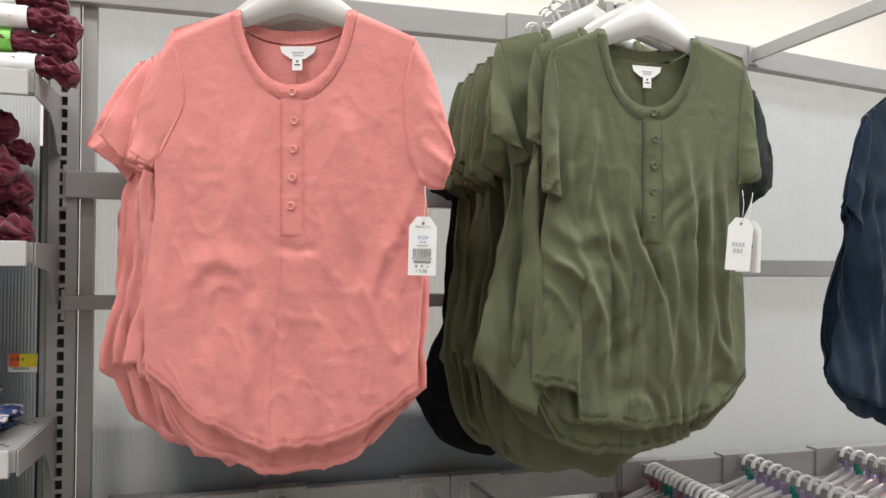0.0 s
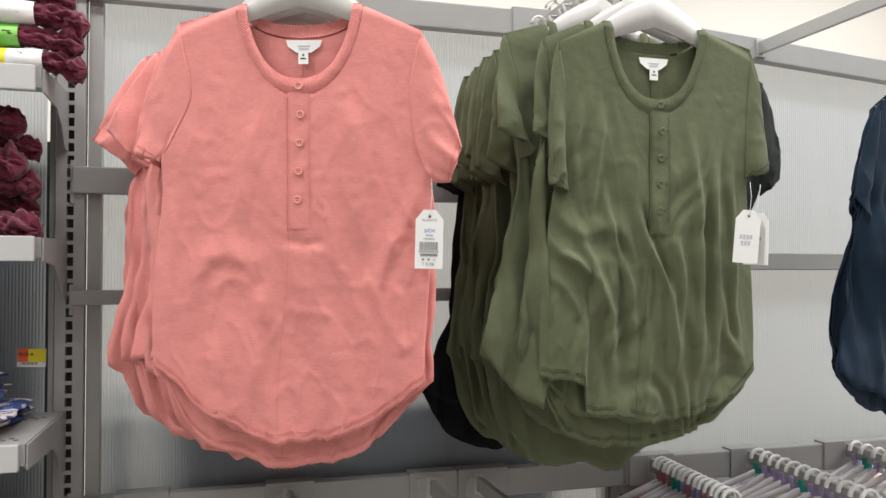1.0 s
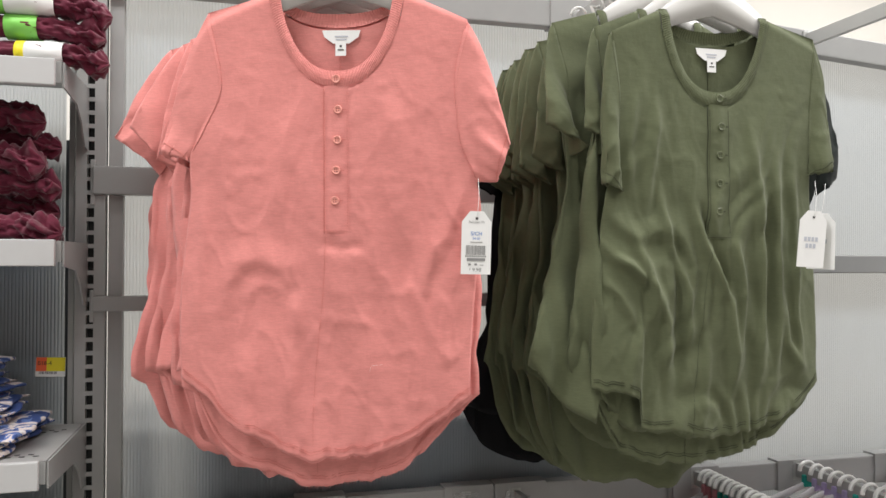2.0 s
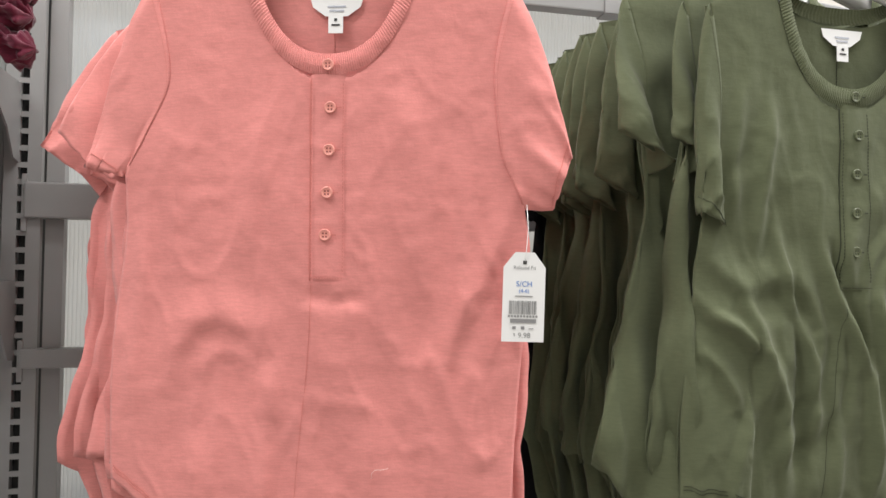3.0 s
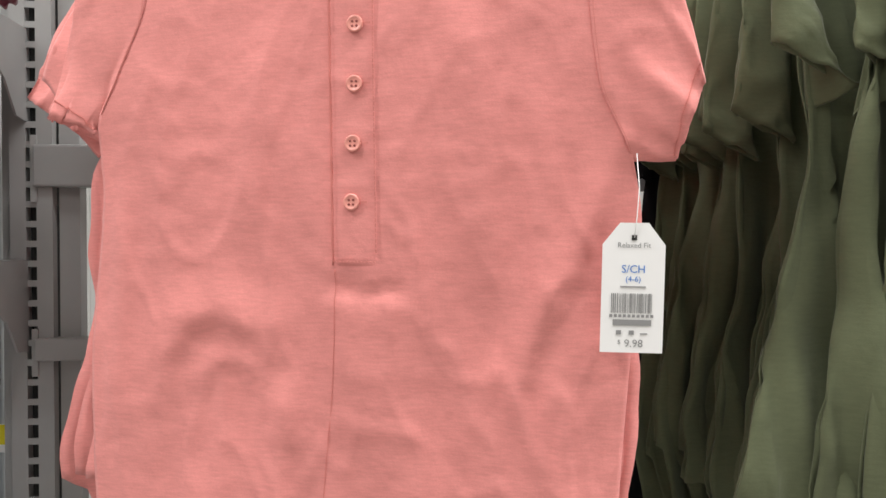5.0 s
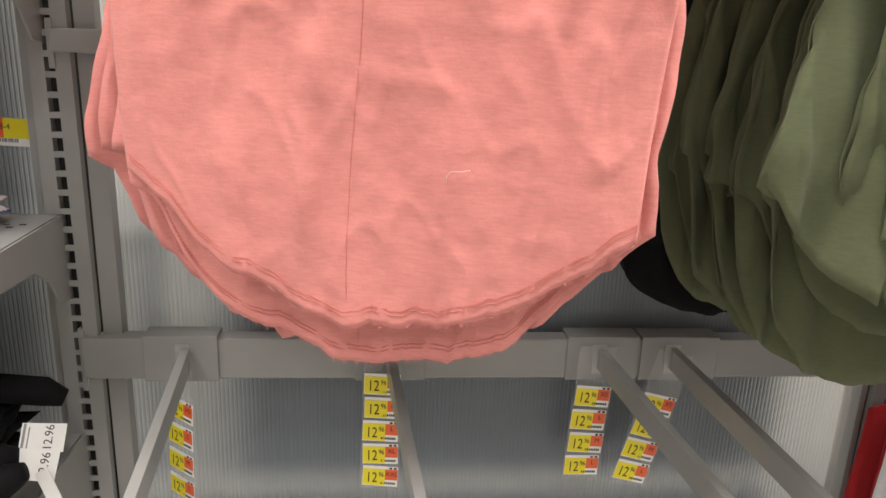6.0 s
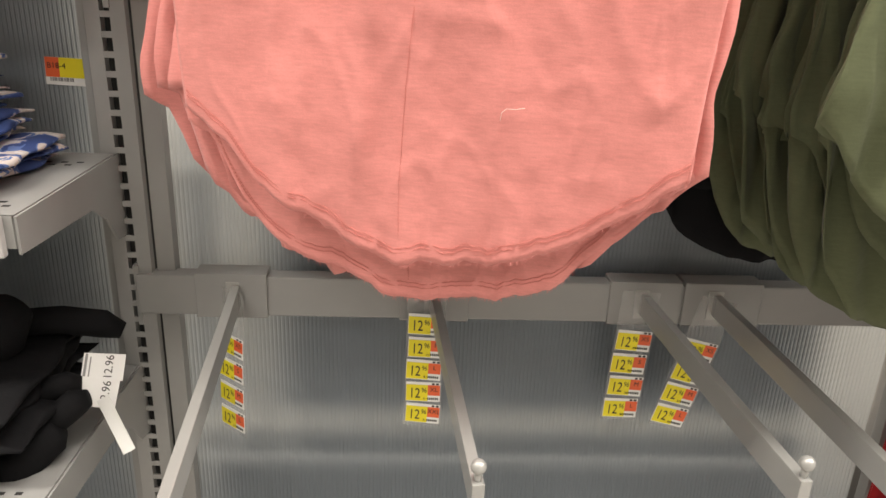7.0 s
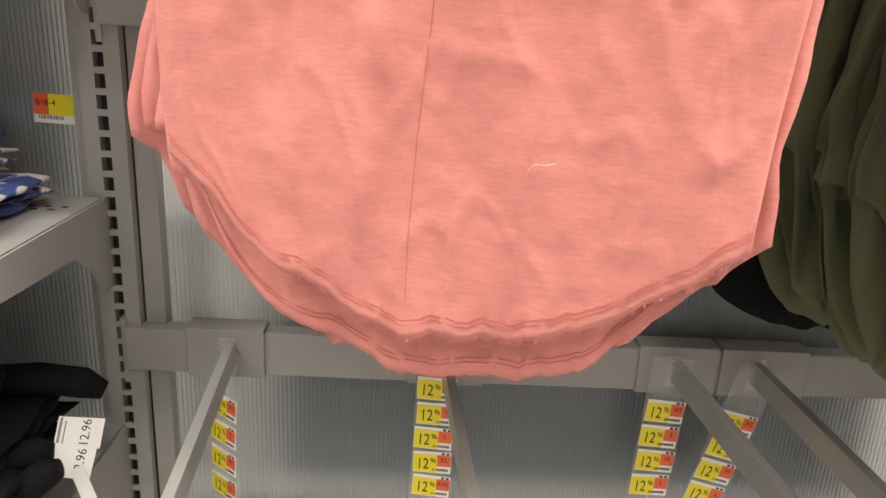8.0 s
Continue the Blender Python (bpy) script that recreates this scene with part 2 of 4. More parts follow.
for ux in UP_X:
    upright(ux)


def ribbed_panel(x0, x1):
    """Twin-wall sheet: fine upright ribs."""
    rows, k, x = [[], []], 0, x0
    pat = (0.0, 0.0006, 0.0006, 0.0)
    step = (0.0011, 0.0012, 0.0011, 0.0028)
    while x < x1:
        for r, z in ((0, 0.15), (1, 2.03)):
            rows[r].append((x, 1.995 - pat[k % 4], z))
        x += step[k % 4]
        k += 1
    me = grid_mesh("wall_panel", rows, smooth=False)
    ob = part("wall_panel", me, M_PANEL)
    return tagged(ob, "milky twin-wall plastic back panel with fine ribs", "panel", "back panels", "structure")


for i in range(3):
    ribbed_panel(UP_X[i] + 0.05, UP_X[i + 1] - 0.05)


def cross_rail(x0, x1, z0, z1, name="cross_rail", roll=0.0, y=1.95, joints=()):
    """A horizontal box rail hooked into the uprights."""
    ob = empty(name, pose((x0 + x1) / 2, y, (z0 + z1) / 2, 0, roll, 0), "grey painted steel cross rail hooked into the uprights", "rail", "cross rails")
    h, w = (z1 - z0) / 2, (x1 - x0) / 2
    part("bar", box_bm([(-w, w, 0, 0.03, -h, h)], 0.003), M_METAL, ob)
    for sgn in (-1, 1):
        part("end_hook", box_bm([(sgn * w - 0.004, sgn * w + 0.004, 0.004, 0.045, -h - 0.02, h + 0.012)], 0.001), M_METAL, ob)
    for j, (ja, jb) in enumerate(joints):
        part("sleeve_bracket", box_bm([(ja - (x0 + x1) / 2, jb - (x0 + x1) / 2, -0.0035, 0.034, -h - 0.002, h + 0.005)], 0.0015), M_METAL, ob)
    return ob


L, R = UP_X[1], UP_X[2]
cross_rail(L + 0.004, R - 0.004, 0.938, 1.0, joints=((-0.045, 0.058), (0.25, 0.352), (0.56, 0.668), (0.672, 0.79)))
cross_rail(L + 0.004, R - 0.004, 1.608, 1.662)
cross_rail(L + 0.004, R - 0.004, 1.385, 1.414)
cross_rail(L + 0.004, R - 0.004, 2.0, 2.06, joints=((0.22, 0.34), (0.80, 0.93)))
cross_rail(R + 0.004, UP_X[3] - 0.004, 0.938, 1.003, joints=((1.10, 1.22), (1.38, 1.46), (1.66, 1.76)))
cross_rail(R + 0.004, UP_X[3] - 0.004, 1.454, 1.498)
cross_rail(R + 0.004, UP_X[3] - 0.004, 1.972, 2.03, roll=4.0)


def faceout(x, z, length, yaw=0.0, ball=True):
    """A display arm that stands out from a rail, with a ball stop at its tip."""
    ob = empty("display_arm", pose(x, 1.95, z, 0, 0, yaw), "grey steel display arm with a ball stop, fixed to the rail", "display arm", "display arms")
    part("bar", box_bm([(-0.006, 0.006, -length, 0, -0.032, 0)], 0.0012), M_BAR, ob)
    part("plate", box_bm([(-0.014, 0.014, -0.004, 0.0, -0.04, 0.006)], 0.001), M_BAR, ob)
    part("stop_pin", tube_mesh("stop_pin", [(0, -length + 0.008, -0.004), (0, -length + 0.006, 0.012)], 0.0035), M_BAR, ob)
    if ball:
        bm = bmesh.new()
        bmesh.ops.create_uvsphere(bm, u_segments=20, v_segments=12, radius=0.0075, matrix=Matrix.Translation((0, -length + 0.006, 0.016)))
        for f in bm.faces:
            f.smooth = True
        part("ball", bm, M_BAR, ob)
    return ob


for ax, az, al, ayaw in ((0.013, 0.987, 0.52, 5.0), (0.300, 0.987, 0.45, 4.0), (0.612, 0.987, 0.44, 4.0), (0.722, 0.987, 0.44, 3.0),
                         (0.283, 2.035, 0.46, 0.0), (0.868, 2.035, 0.48, 0.0), (1.47, 2.035, 0.62, 0.0),
                         (1.161, 1.0, 0.42, 0.0), (1.436, 1.0, 0.42, 0.0), (1.733, 1.0, 0.42, 0.0)):
    faceout(ax, az, al, ayaw)


# ---- shirts ----
def curve_at(pts, x):
    """A smooth curve through (x, y) pairs, x rising."""
    if x <= pts[0][0]:
        return pts[0][1]
    if x >= pts[-1][0]:
        return pts[-1][1]
    k = next(i for i in range(len(pts) - 1) if x <= pts[i + 1][0])
    (xa, ya), (xb, yb) = pts[k], pts[k + 1]

    def slope(i):
        if i == 0 or i == len(pts) - 1:
            return (yb - ya) / (xb - xa)
        d0 = (pts[i][1] - pts[i - 1][1]) / (pts[i][0] - pts[i - 1][0])
        d1 = (pts[i + 1][1] - pts[i][1]) / (pts[i + 1][0] - pts[i][0])
        return 0.0 if d0 * d1 <= 0 else 2 * d0 * d1 / (d0 + d1)

    h = xb - xa
    t = (x - xa) / h
    return ya * (1 + 2 * t) * (1 - t) ** 2 + slope(k) * h * t * (1 - t) ** 2 + yb * t * t * (3 - 2 * t) + slope(k + 1) * h * t * t * (t - 1)


SIDE = ((0.04, 0.185), (0.14, 0.172), (0.22, 0.190), (0.28, 0.205), (0.40, 0.212), (0.585, 0.222), (0.8, 0.222))
FRONT_HEM = ((-1.0, -0.585), (-0.8, -0.632), (-0.4, -0.685), (0.0, -0.700), (0.4, -0.685), (0.8, -0.632), (1.0, -0.585))
BACK_HEM = ((-1.0, -0.587), (-0.88, -0.650), (-0.62, -0.715), (0.0, -0.748), (0.62, -0.715), (0.88, -0.650), (1.0, -0.587))


class Cut:
    """The outline of a shirt: half widths by depth below the neck, hems across, cuffs (outer and inner end).
    swing_left: how far that sleeve swings forward; strokes: folds as (rise, width of one flank, of the other, points)."""

    def __init__(self, left=SIDE, right=SIDE, front_hem=FRONT_HEM, back_hem=BACK_HEM, neck=0.105, neck_front=0.142, neck_back=0.050,
                 cuff_left=((0.238, -0.235), (0.178, -0.262)), cuff_right=((0.238, -0.235), (0.190, -0.270)), armpit_left=-0.255, armpit_right=-0.270,
                 wide=1.0, swing_left=0.0, placket=-0.020, button_z=-0.132, button_step=0.0448, strokes=(), pleat=0.0):
        self.left, self.right, self.front_hem, self.back_hem = left, right, front_hem, back_hem
        self.neck, self.neck_front, self.neck_back = neck, neck_front, neck_back
        self.cuff_left, self.cuff_right, self.armpit_left, self.armpit_right = cuff_left, cuff_right, armpit_left, armpit_right
        self.wide, self.swing_left = wide, swing_left
        self.placket, self.button_z, self.button_step = placket, button_z, button_step
        self.strokes, self.pleat = strokes, pleat

    def half(self, z, x):
        return self.wide * curve_at(self.left if x < 0 else self.right, -z)


def stroke_rise(stroke, x, z):
    """The rise of one fold at a point: a ridge along a bent line, fading at its ends, with a steep and a soft flank."""
    rise, wa, wb, pts = stroke
    best = None
    for i in range(len(pts) - 1):
        (ax, az), (bx, bz) = pts[i], pts[i + 1]
        dx, dz = bx - ax, bz - az
        q = ((x - ax) * dx + (z - az) * dz) / (dx * dx + dz * dz)
        t = min(1.0, max(0.0, q))
        px, pz = x - ax - t * dx, z - az - t * dz
        d = px * px + pz * pz
        if best is None or d < best[0]:
            best = (d, dx * pz - dz * px > 0, (i + t) / (len(pts) - 1))
    d, flank, along = best
    w = wa if flank else wb
    if d > 9 * w * w:
        return 0.0
    return rise * math.exp(-d / (w * w)) * smooth01(-0.02, 0.3, along) * smooth01(1.02, 0.7, along)


def crease(n, width):
    """A narrow ridge where the noise passes nought."""
    return math.exp(-(n / width) ** 2)


class Cloth:
    """The drape of one shirt: where its front and back lie, in the shirt's own axes (x across, z up from the neck).
    Shirts of one stack share the broad folds, as they lie against each other."""

    def __init__(self, cut, seed, style, tilt, depth, stack, foremost):
        self.cut, self.seed, self.style, self.tilt, self.depth, self.stack, self.foremost = cut, seed * 7.31, style, tilt, depth, stack * 3.7, foremost

    def fold(self, u, x, z, side):
        s, g = self.seed, self.stack
        low = smooth01(-0.03, -0.42, z)
        drape = self.style == "drape"
        if self.foremost:
            f = 0.009 * (0.3 + low) * noise.noise((x * 7 + g, z * 2.6, g))
            f += 0.0028 * (0.3 + low) * noise.noise((x * 26 + z * 7 + s, z * 6, 5.0))
            f += 0.0006 * noise.noise((x * 55 + s, z * 75, 7.0))
            f -= 0.0012 * (0.3 + low) * crease(noise.noise((x * 17 - z * 6 + s, z * 6 + x * 4, 9.6)), 0.045)
            f -= 0.0011 * (0.25 + low) * crease(noise.noise((x * 19 + z * 5 - s, z * 7 - x * 9, 3.6)), 0.05)
            f -= 0.0004 * (0.4 + low) * crease(noise.noise((x * 8 + s, z * 40, 1.2)), 0.06)
            if drape:
                f += 0.0080 * low * noise.noise((x * 36 + 6 * noise.noise((x * 7, z * 5, 2.0)), z * 3.0, s))
            if side < 0:
                for stroke in self.cut.strokes:
                    f -= (2.1 if drape else 1.7) * stroke_rise(stroke, x, z)
                if self.cut.pleat:
                    f -= 0.010 * smooth01(self.cut.pleat + 0.004, self.cut.pleat - 0.004, x) * smooth01(-0.40, -0.56, z)
        else:
            w = noise.noise((x * 5 + g, z * 3.0, 3.1))
            f = 0.018 * low * noise.noise((x * 11 + 0.8 * w + g, z * 1.6, g))
            f += 0.010 * low * noise.noise((x * 30 + 2.0 * w + 0.3 * s, z * 1.6, 8.0))
            side_on = smooth01(0.40, 0.75, abs(u)) * smooth01(-0.10, -0.30, z)
            f += 0.030 * side_on * (abs(noise.noise((x * 21 + 0.10 * s + 0.35 * math.sin(z * 9 + s), z * 1.1, g + 6.0))) - 0.2)
            f -= 0.012 * side_on * crease(noise.noise((x * 30 + s + z * 3, z * 1.8 + 2 * x, 2.6)), 0.12)
            f += 0.024 * side_on * noise.noise((x * 18 + s, z * 7 + x * 9, 3.0 + s))
            f += 0.0060 * noise.noise((x * 26, z * 20, s))
        f += 0.0035 * smooth01(-0.52, -0.70, z) * noise.noise((x * 38 + s, z * 3, 4.4 + side))
        return f * smooth01(-0.012, -0.10, z) * (1 - 0.45 * abs(u) ** 6)

    def y(self, u, x, z, side):
        drop = -0.036 * max(0.0, abs(x) - 0.1) / 0.09 - z
        d = self.depth * (0.62 + 0.38 * smooth01(0.0, -0.3, z)) * smooth01(-0.002, 0.014, drop)
        closed = 0.35 + 0.65 * smooth01(-0.20, -0.30, z)
        return side * d * (1 - closed * abs(u) ** 5) + self.fold(u, x, z, side) - self.tilt * z

    def at(self, x, z, side=-1, off=0.0):
        u = max(-1.0, min(1.0, x / self.cut.half(z, x)))
        return (x, self.y(u, x, z, side) + side * off, z)


def neck_z(x, depth, a):
    return -depth * max(0.0, 1 - (abs(x) / a) ** 2.3) ** 0.62


def body_panel(cloth, side, nu, nv):
    """The front or the back of a shirt, from the neck and shoulders down to a curved hem."""
    cut, s = cloth.cut, cloth.seed
    us = [-1 + 2 * i / (nu - 1) for i in range(nu)]
    tops, bots = [], []
    for u in us:
        x = u * cut.half(-0.03, u)
        tip = -(cut.left if u < 0 else cut.right)[0][0]
        if abs(x) < cut.neck:
            tops.append(neck_z(x, cut.neck_front if side < 0 else cut.neck_back, cut.neck) - 0.004)
        else:
            tops.append(-0.004 + (tip + 0.004) * (abs(x) - cut.neck) / (cut.half(tip, u) - cut.neck))
        b = curve_at(cut.front_hem if side < 0 else cut.back_hem, u)
        k = 0.35 if cloth.foremost else 1.0
        b += k * 0.015 * noise.noise((u * 3.5 + s, side * 3.0, 4.0)) + (0.4 + 0.6 * k) * 0.007 * noise.noise((u * 10 + s, side * 3.0, 1.0)) + 0.0022 * noise.noise((u * 32, s, 2.0 + side))
        bots.append(b)
    rows = []
    for j in range(nv):
        v = j / (nv - 1)
        row = []
        for u, t, b in zip(us, tops, bots):
            lv = v / 0.3
            z = min(t, -0.17 * lv) - 0.0001 * j * (1 - lv) if lv < 1 else -0.17 + (b + 0.17) * (v - 0.3) / 0.7
            x = u * cut.half(z, u)
            p = cloth.at(x, z, side)
            if not cloth.foremost:
                w = smooth01(0.55, 1.0, abs(u)) * smooth01(0.30, 0.8, v)
                k = 3.0 if u > 0 else 9.0
                p = (p[0] + w * (0.026 * noise.noise((s, k, v * 2.5)) + 0.007 * noise.noise((s, k, v * 14))), p[1] + w * 0.016 * noise.noise((v * 6 + s, k + 0.4 * side, u * 5)), p[2])
            # the hem edge turns up in small waves
            hemmed = smooth01(0.95, 1.0, v)
            row.append((p[0], p[1] + 0.0035 * hemmed * noise.noise((u * 11 + s, 2.0, side)), p[2]))
        rows.append(row)
    return grid_mesh("body_panel", rows), rows


def neckband(cloth, side, n, depth_out, width, rib):
    """Ribbed band round the neck opening."""
    rows = []
    for i in range(n + 1):
        q = math.pi * i / n
        row = []
        for k in range(6):
            w = k / 5
            a = cloth.cut.neck - width * 0.85 * w
            x = -a * math.cos(q)
            dz = depth_out - width * w * (0.35 + 0.65 * math.sin(q))
            z = neck_z(x, dz, a) if i not in (0, n) else 0.0
            z += 0.004 * w
            row.append(cloth.at(x, min(z, -0.001), side, 0.0012 + 0.0022 * math.sin(math.pi * min(1, w * 1.02)) + rib * (i % 2)))
        rows.append(row)
    return grid_mesh("neckband", rows, smooth=rib == 0)


def sleeve(cloth, sgn, n):
    """A short sleeve: a flattened tube from the curved armhole to the cuff."""
    cut = cloth.cut
    outer, inner = (cut.cuff_left, cut.cuff_right)[sgn > 0]
    pit = (cut.armpit_left, cut.armpit_right)[sgn > 0]
    tip = -(cut.right if sgn > 0 else cut.left)[0][0]
    swing = cut.swing_left if sgn < 0 else 0.0
    rows, ns, sd = [], 26, cloth.seed + 5 * sgn
    for i in range(ns + 1):
        s = i / ns
        ring = []
        for k in range(n):
            q = 2 * math.pi * k / n
            c, sn = math.cos(q), math.sin(q)
            w = (c + 1) / 2
            za = pit + (tip - pit) * w
            xa = cut.half(za, sgn) - 0.002
            xc, zc = cut.wide * (inner[0] + (outer[0] - inner[0]) * w), inner[1] + (outer[1] - inner[1]) * w
            x, z = xa + (xc - xa) * s, za + (zc - za) * s
            x += 0.012 * w ** 3 * math.sin(math.pi * s ** 0.8) * (1 - 0.5 * s)
            dep = 0.55 * cloth.depth * (1 - s) + (0.011 if cloth.foremost else 0.006) * smooth01(0, 0.8, s)
            yy = dep * sn * abs(sn) ** 0.25 - swing * smooth01(0.0, 0.7, s) - cloth.tilt * z
            r = 1 - abs(noise.noise((x * 14 + z * 18 + sd, z * 12, sd + sn))) * 2.6
            yy += s * (0.016 * noise.noise((x * 18 + sd, z * 12, sd + 0.3 * sn)) - 0.006 * max(0.0, r) ** 3) + 0.0018 * noise.noise((x * 34, z * 34 + sd, sn))
            if sn < 0 and s < 0.4:
                flush = cloth.at(sgn * (xa - 0.003), za, -1)[1] - 0.0004
                yy += (flush - yy) * smooth01(0.4, 0.0, s) * smooth01(1.0, 0.85, abs(c))
            if sn < 0:
                for stroke in cut.strokes:
                    yy -= stroke_rise(stroke, sgn * x, z)
            jit = 0.005 * s * noise.noise((c * 2.0 + sd, sn * 2, s * 2))
            ring.append((sgn * (x + jit), yy, z + jit + 0.003 * s * noise.noise((c * 5 + sd, sn * 5, 1.0))))
        rows.append(ring)
    return grid_mesh("sleeve", rows, close=True), rows


def button_mesh(r):
    return lathe_mesh("button", [(0.0001, -0.0014), (r * 0.55, -0.0014), (r * 0.66, -0.0016), (r * 0.8, -0.0021), (r * 0.93, -0.0020), (r, -0.0012), (r * 0.97, 0.0), (0.0001, 0.0)], 28)


def dashes_mesh(pts, face, width=0.0004, rise=0.0006):
    """Short raised stitches from point to point."""
    verts, faces = [], []
    nrm = Vector((0, face, 0))
    for a, b in zip(pts, pts[1:]):
        ln = (b - a).length
        if ln < 1e-6:
            continue
        t = (b - a) / ln
        w = t.cross(nrm).normalized() * width
        k, e = len(verts), a + t * ln * 0.7
        verts += [a - w, a + w, e + w, e - w]
        verts += [v + nrm * rise for v in verts[-4:]]
        faces += [[k + i for i in f] for f in ((4, 5, 6, 7), (0, 1, 5, 4), (1, 2, 6, 5), (2, 3, 7, 6), (3, 0, 4, 7))]
    return mesh_from("stitching", verts, faces, False)


def henley_shirt(m, mats, label, group, seed, cut, style="plain", detail=0, tilt=0.05, depth=0.010):
    """A short-sleeved henley shirt on a hanger: front, back, sleeves, ribbed neck; near ones with placket, buttons, labels and stitches."""
    fabric, button_mat, thread = mats
    rng = random.Random(seed)
    shirt = empty("henley_shirt", m, label, "shirt", group)
    cloth = Cloth(cut, seed, style, tilt, depth, len(group), detail > 0)
    nu, nv = ((121, 131), (57, 57))[detail == 0]
    front, bots = body_panel(cloth, -1, nu, nv)
    thicken(part("front_panel", front, fabric, shirt), 0.0011)
    back, bbots = body_panel(cloth, 1, nu, nv)
    thicken(part("back_panel", back, fabric, shirt), 0.0011)
    for sgn in (1, -1):
        tube, rings = sleeve(cloth, sgn, 60 if detail else 28)
        slv = thicken(part("sleeve", tube, fabric, shirt), 0.0011)
        if detail:
            lift = Vector((0, -0.0008, 0))
            front_ring = [Vector(p) + lift for p in rings[-3][len(rings[-3]) // 2:]]
            pts = []
            for pa, pb in zip(front_ring, front_ring[1:]):
                pts += [pa, pa.lerp(pb, 0.33), pa.lerp(pb, 0.67)]
            seam = [Vector(p) + lift * 0.6 for p in rings[1][len(rings[1]) // 2:]]
            part("armhole_seam", tube_mesh("armhole_seam", seam, 0.00025, 5), thread, slv)
            part("stitching", dashes_mesh(pts, -1), thread, slv)
    part("neckband", neckband(cloth, -1, 250 if detail else 40, cut.neck_front, 0.0185, 0.0007 if detail else 0), fabric, shirt, "ribbed round neckband")
    part("back_neckband", neckband(cloth, 1, 120 if detail else 40, cut.neck_back, 0.016, 0.0007 if detail else 0), fabric, shirt)
    if not detail:
        return shirt
    # placket and buttons
    rows = []
    px, pz = cut.placket, cut.button_z - 0.0095
    for j in range(60):
        z = pz - 0.2195 * j / 59
        rows.append([cloth.at(px + 0.038 * k / 8, z, -1, 0.0003 + (0.0027 * (1 - (k / 8) ** 2) if k and j < 59 else 0.0)) for k in range(9)])
    placket = part("placket", grid_mesh("placket", rows), fabric, shirt, "button placket")
    zs = [pz - 0.01 - 0.2 * j / 50 for j in range(51)]
    part("stitching", dashes_mesh([Vector(cloth.at(px + 0.0015, z, -1, 0.0042)) for z in zs], -1), thread, placket)
    part("stitching", dashes_mesh([Vector(cloth.at(px + 0.0015 + 0.035 * k / 12, pz - 0.2155, -1, 0.0042)) for k in range(13)], -1), thread, placket)
    part("stitching", dashes_mesh([Vector(cloth.at(px + 0.0355, z, -1, 0.0020)) for z in zs], -1), thread, placket)
    zs = [pz - 0.0045 - 0.214 * j / 50 for j in range(51)]
    part("placket_edge", tube_mesh("placket_edge", [cloth.at(px - 0.0002, z, -1, 0.0010) for z in zs], 0.0007, 5), thread, placket)
    bme = button_mesh(0.0065)
    hole = lathe_mesh("thread_hole", [(0.0001, -0.0002), (0.0010, -0.0002), (0.0010, 0.0), (0.0001, 0.0)], 8)
    for k in range(5):
        z = cut.button_z - cut.button_step * k
        x = px + 0.0185 + (0.0005, 0.003, 0.002, 0.0, -0.002)[k]
        b = part("button", bme, button_mat, shirt, m=Matrix.Translation(cloth.at(x, z, -1, 0.0024 if k else 0.0038)))
        for dx in (-0.0017, 0.0017):
            for dz in (-0.0017, 0.0017):
                part("thread_hole", hole, M_HOLE if thread is M_PINK_DARK else thread, b, m=pose(dx, -0.0015, dz))
        part("buttonhole", mesh_from("buttonhole", [cloth.at(x + a, z + c, -1, 0.0034 if k else 0.0052) for a, c in ((0.0076, -0.0008), (0.0125, -0.0008), (0.0125, 0.0008), (0.0076, 0.0008))], [(0, 1, 2, 3)], False), thread, shirt)
    # middle seam, hem stitches
    hem_f, hem_b = curve_at(cut.front_hem, -0.15), curve_at(cut.back_hem, -0.15)
    zs = [pz - 0.222 + (hem_f - pz + 0.222) * j / 90 for j in range(91)]
    xs = [px + 0.001 - 0.021 * smooth01(-0.36, -0.66, z) for z in zs]
    part("middle_seam", tube_mesh("middle_seam", [cloth.at(x, z, -1, 0.0007) for x, z in zip(xs, zs)], 0.0003, 5), thread, shirt)
    for rows_, side, off in ((bots, -1, 0.0008), (bbots, 1, -0.0008)):
        for lift in (0.012, 0.016):
            pts = []
            for c in range(1, nu - 1):
                for w in (0.0, 0.34, 0.67):
                    hem_a, hem_n = Vector(rows_[-1][c]), Vector(rows_[-1][min(c + 1, nu - 1)])
                    up_a, up_n = Vector(rows_[-9][c]), Vector(rows_[-9][min(c + 1, nu - 1)])
                    h, t = hem_a.lerp(hem_n, w), up_a.lerp(up_n, w)
                    p = h.lerp(t, min(1.0, lift / max(1e-4, (t - h).length)))
                    pts.append(p + Vector((0, side * off, 0)))
            part("stitching", dashes_mesh(pts, -1), thread, shirt)
    for rows_ in (bots, bbots):
        verts, faces = [], []
        for _ in range(520):
            c = rng.randrange(1, nu - 1)
            p = Vector(rows_[-1][c]).lerp(Vector(rows_[-1][c + 1]), rng.random())
            tip = p + Vector((rng.uniform(-0.0025, 0.0025), rng.uniform(-0.002, 0.001), -rng.uniform(0.001, 0.0050)))
            k = len(verts)
            verts += [p + Vector((-0.00022, 0, 0.001)), p + Vector((0.00022, 0, 0.001)), tip + Vector((0, 0.0001, 0)), p + Vector((0, 0.0003, 0.001))]
            faces += [(k, k + 1, k + 2), (k + 1, k + 3, k + 2), (k + 3, k, k + 2)]
        tagged(part("frayed_edge", mesh_from("frayed_edge", verts, faces, False), fabric, shirt), kind="stuff")
    zb = [-0.06 - 0.12 * j / 30 for j in range(31)]
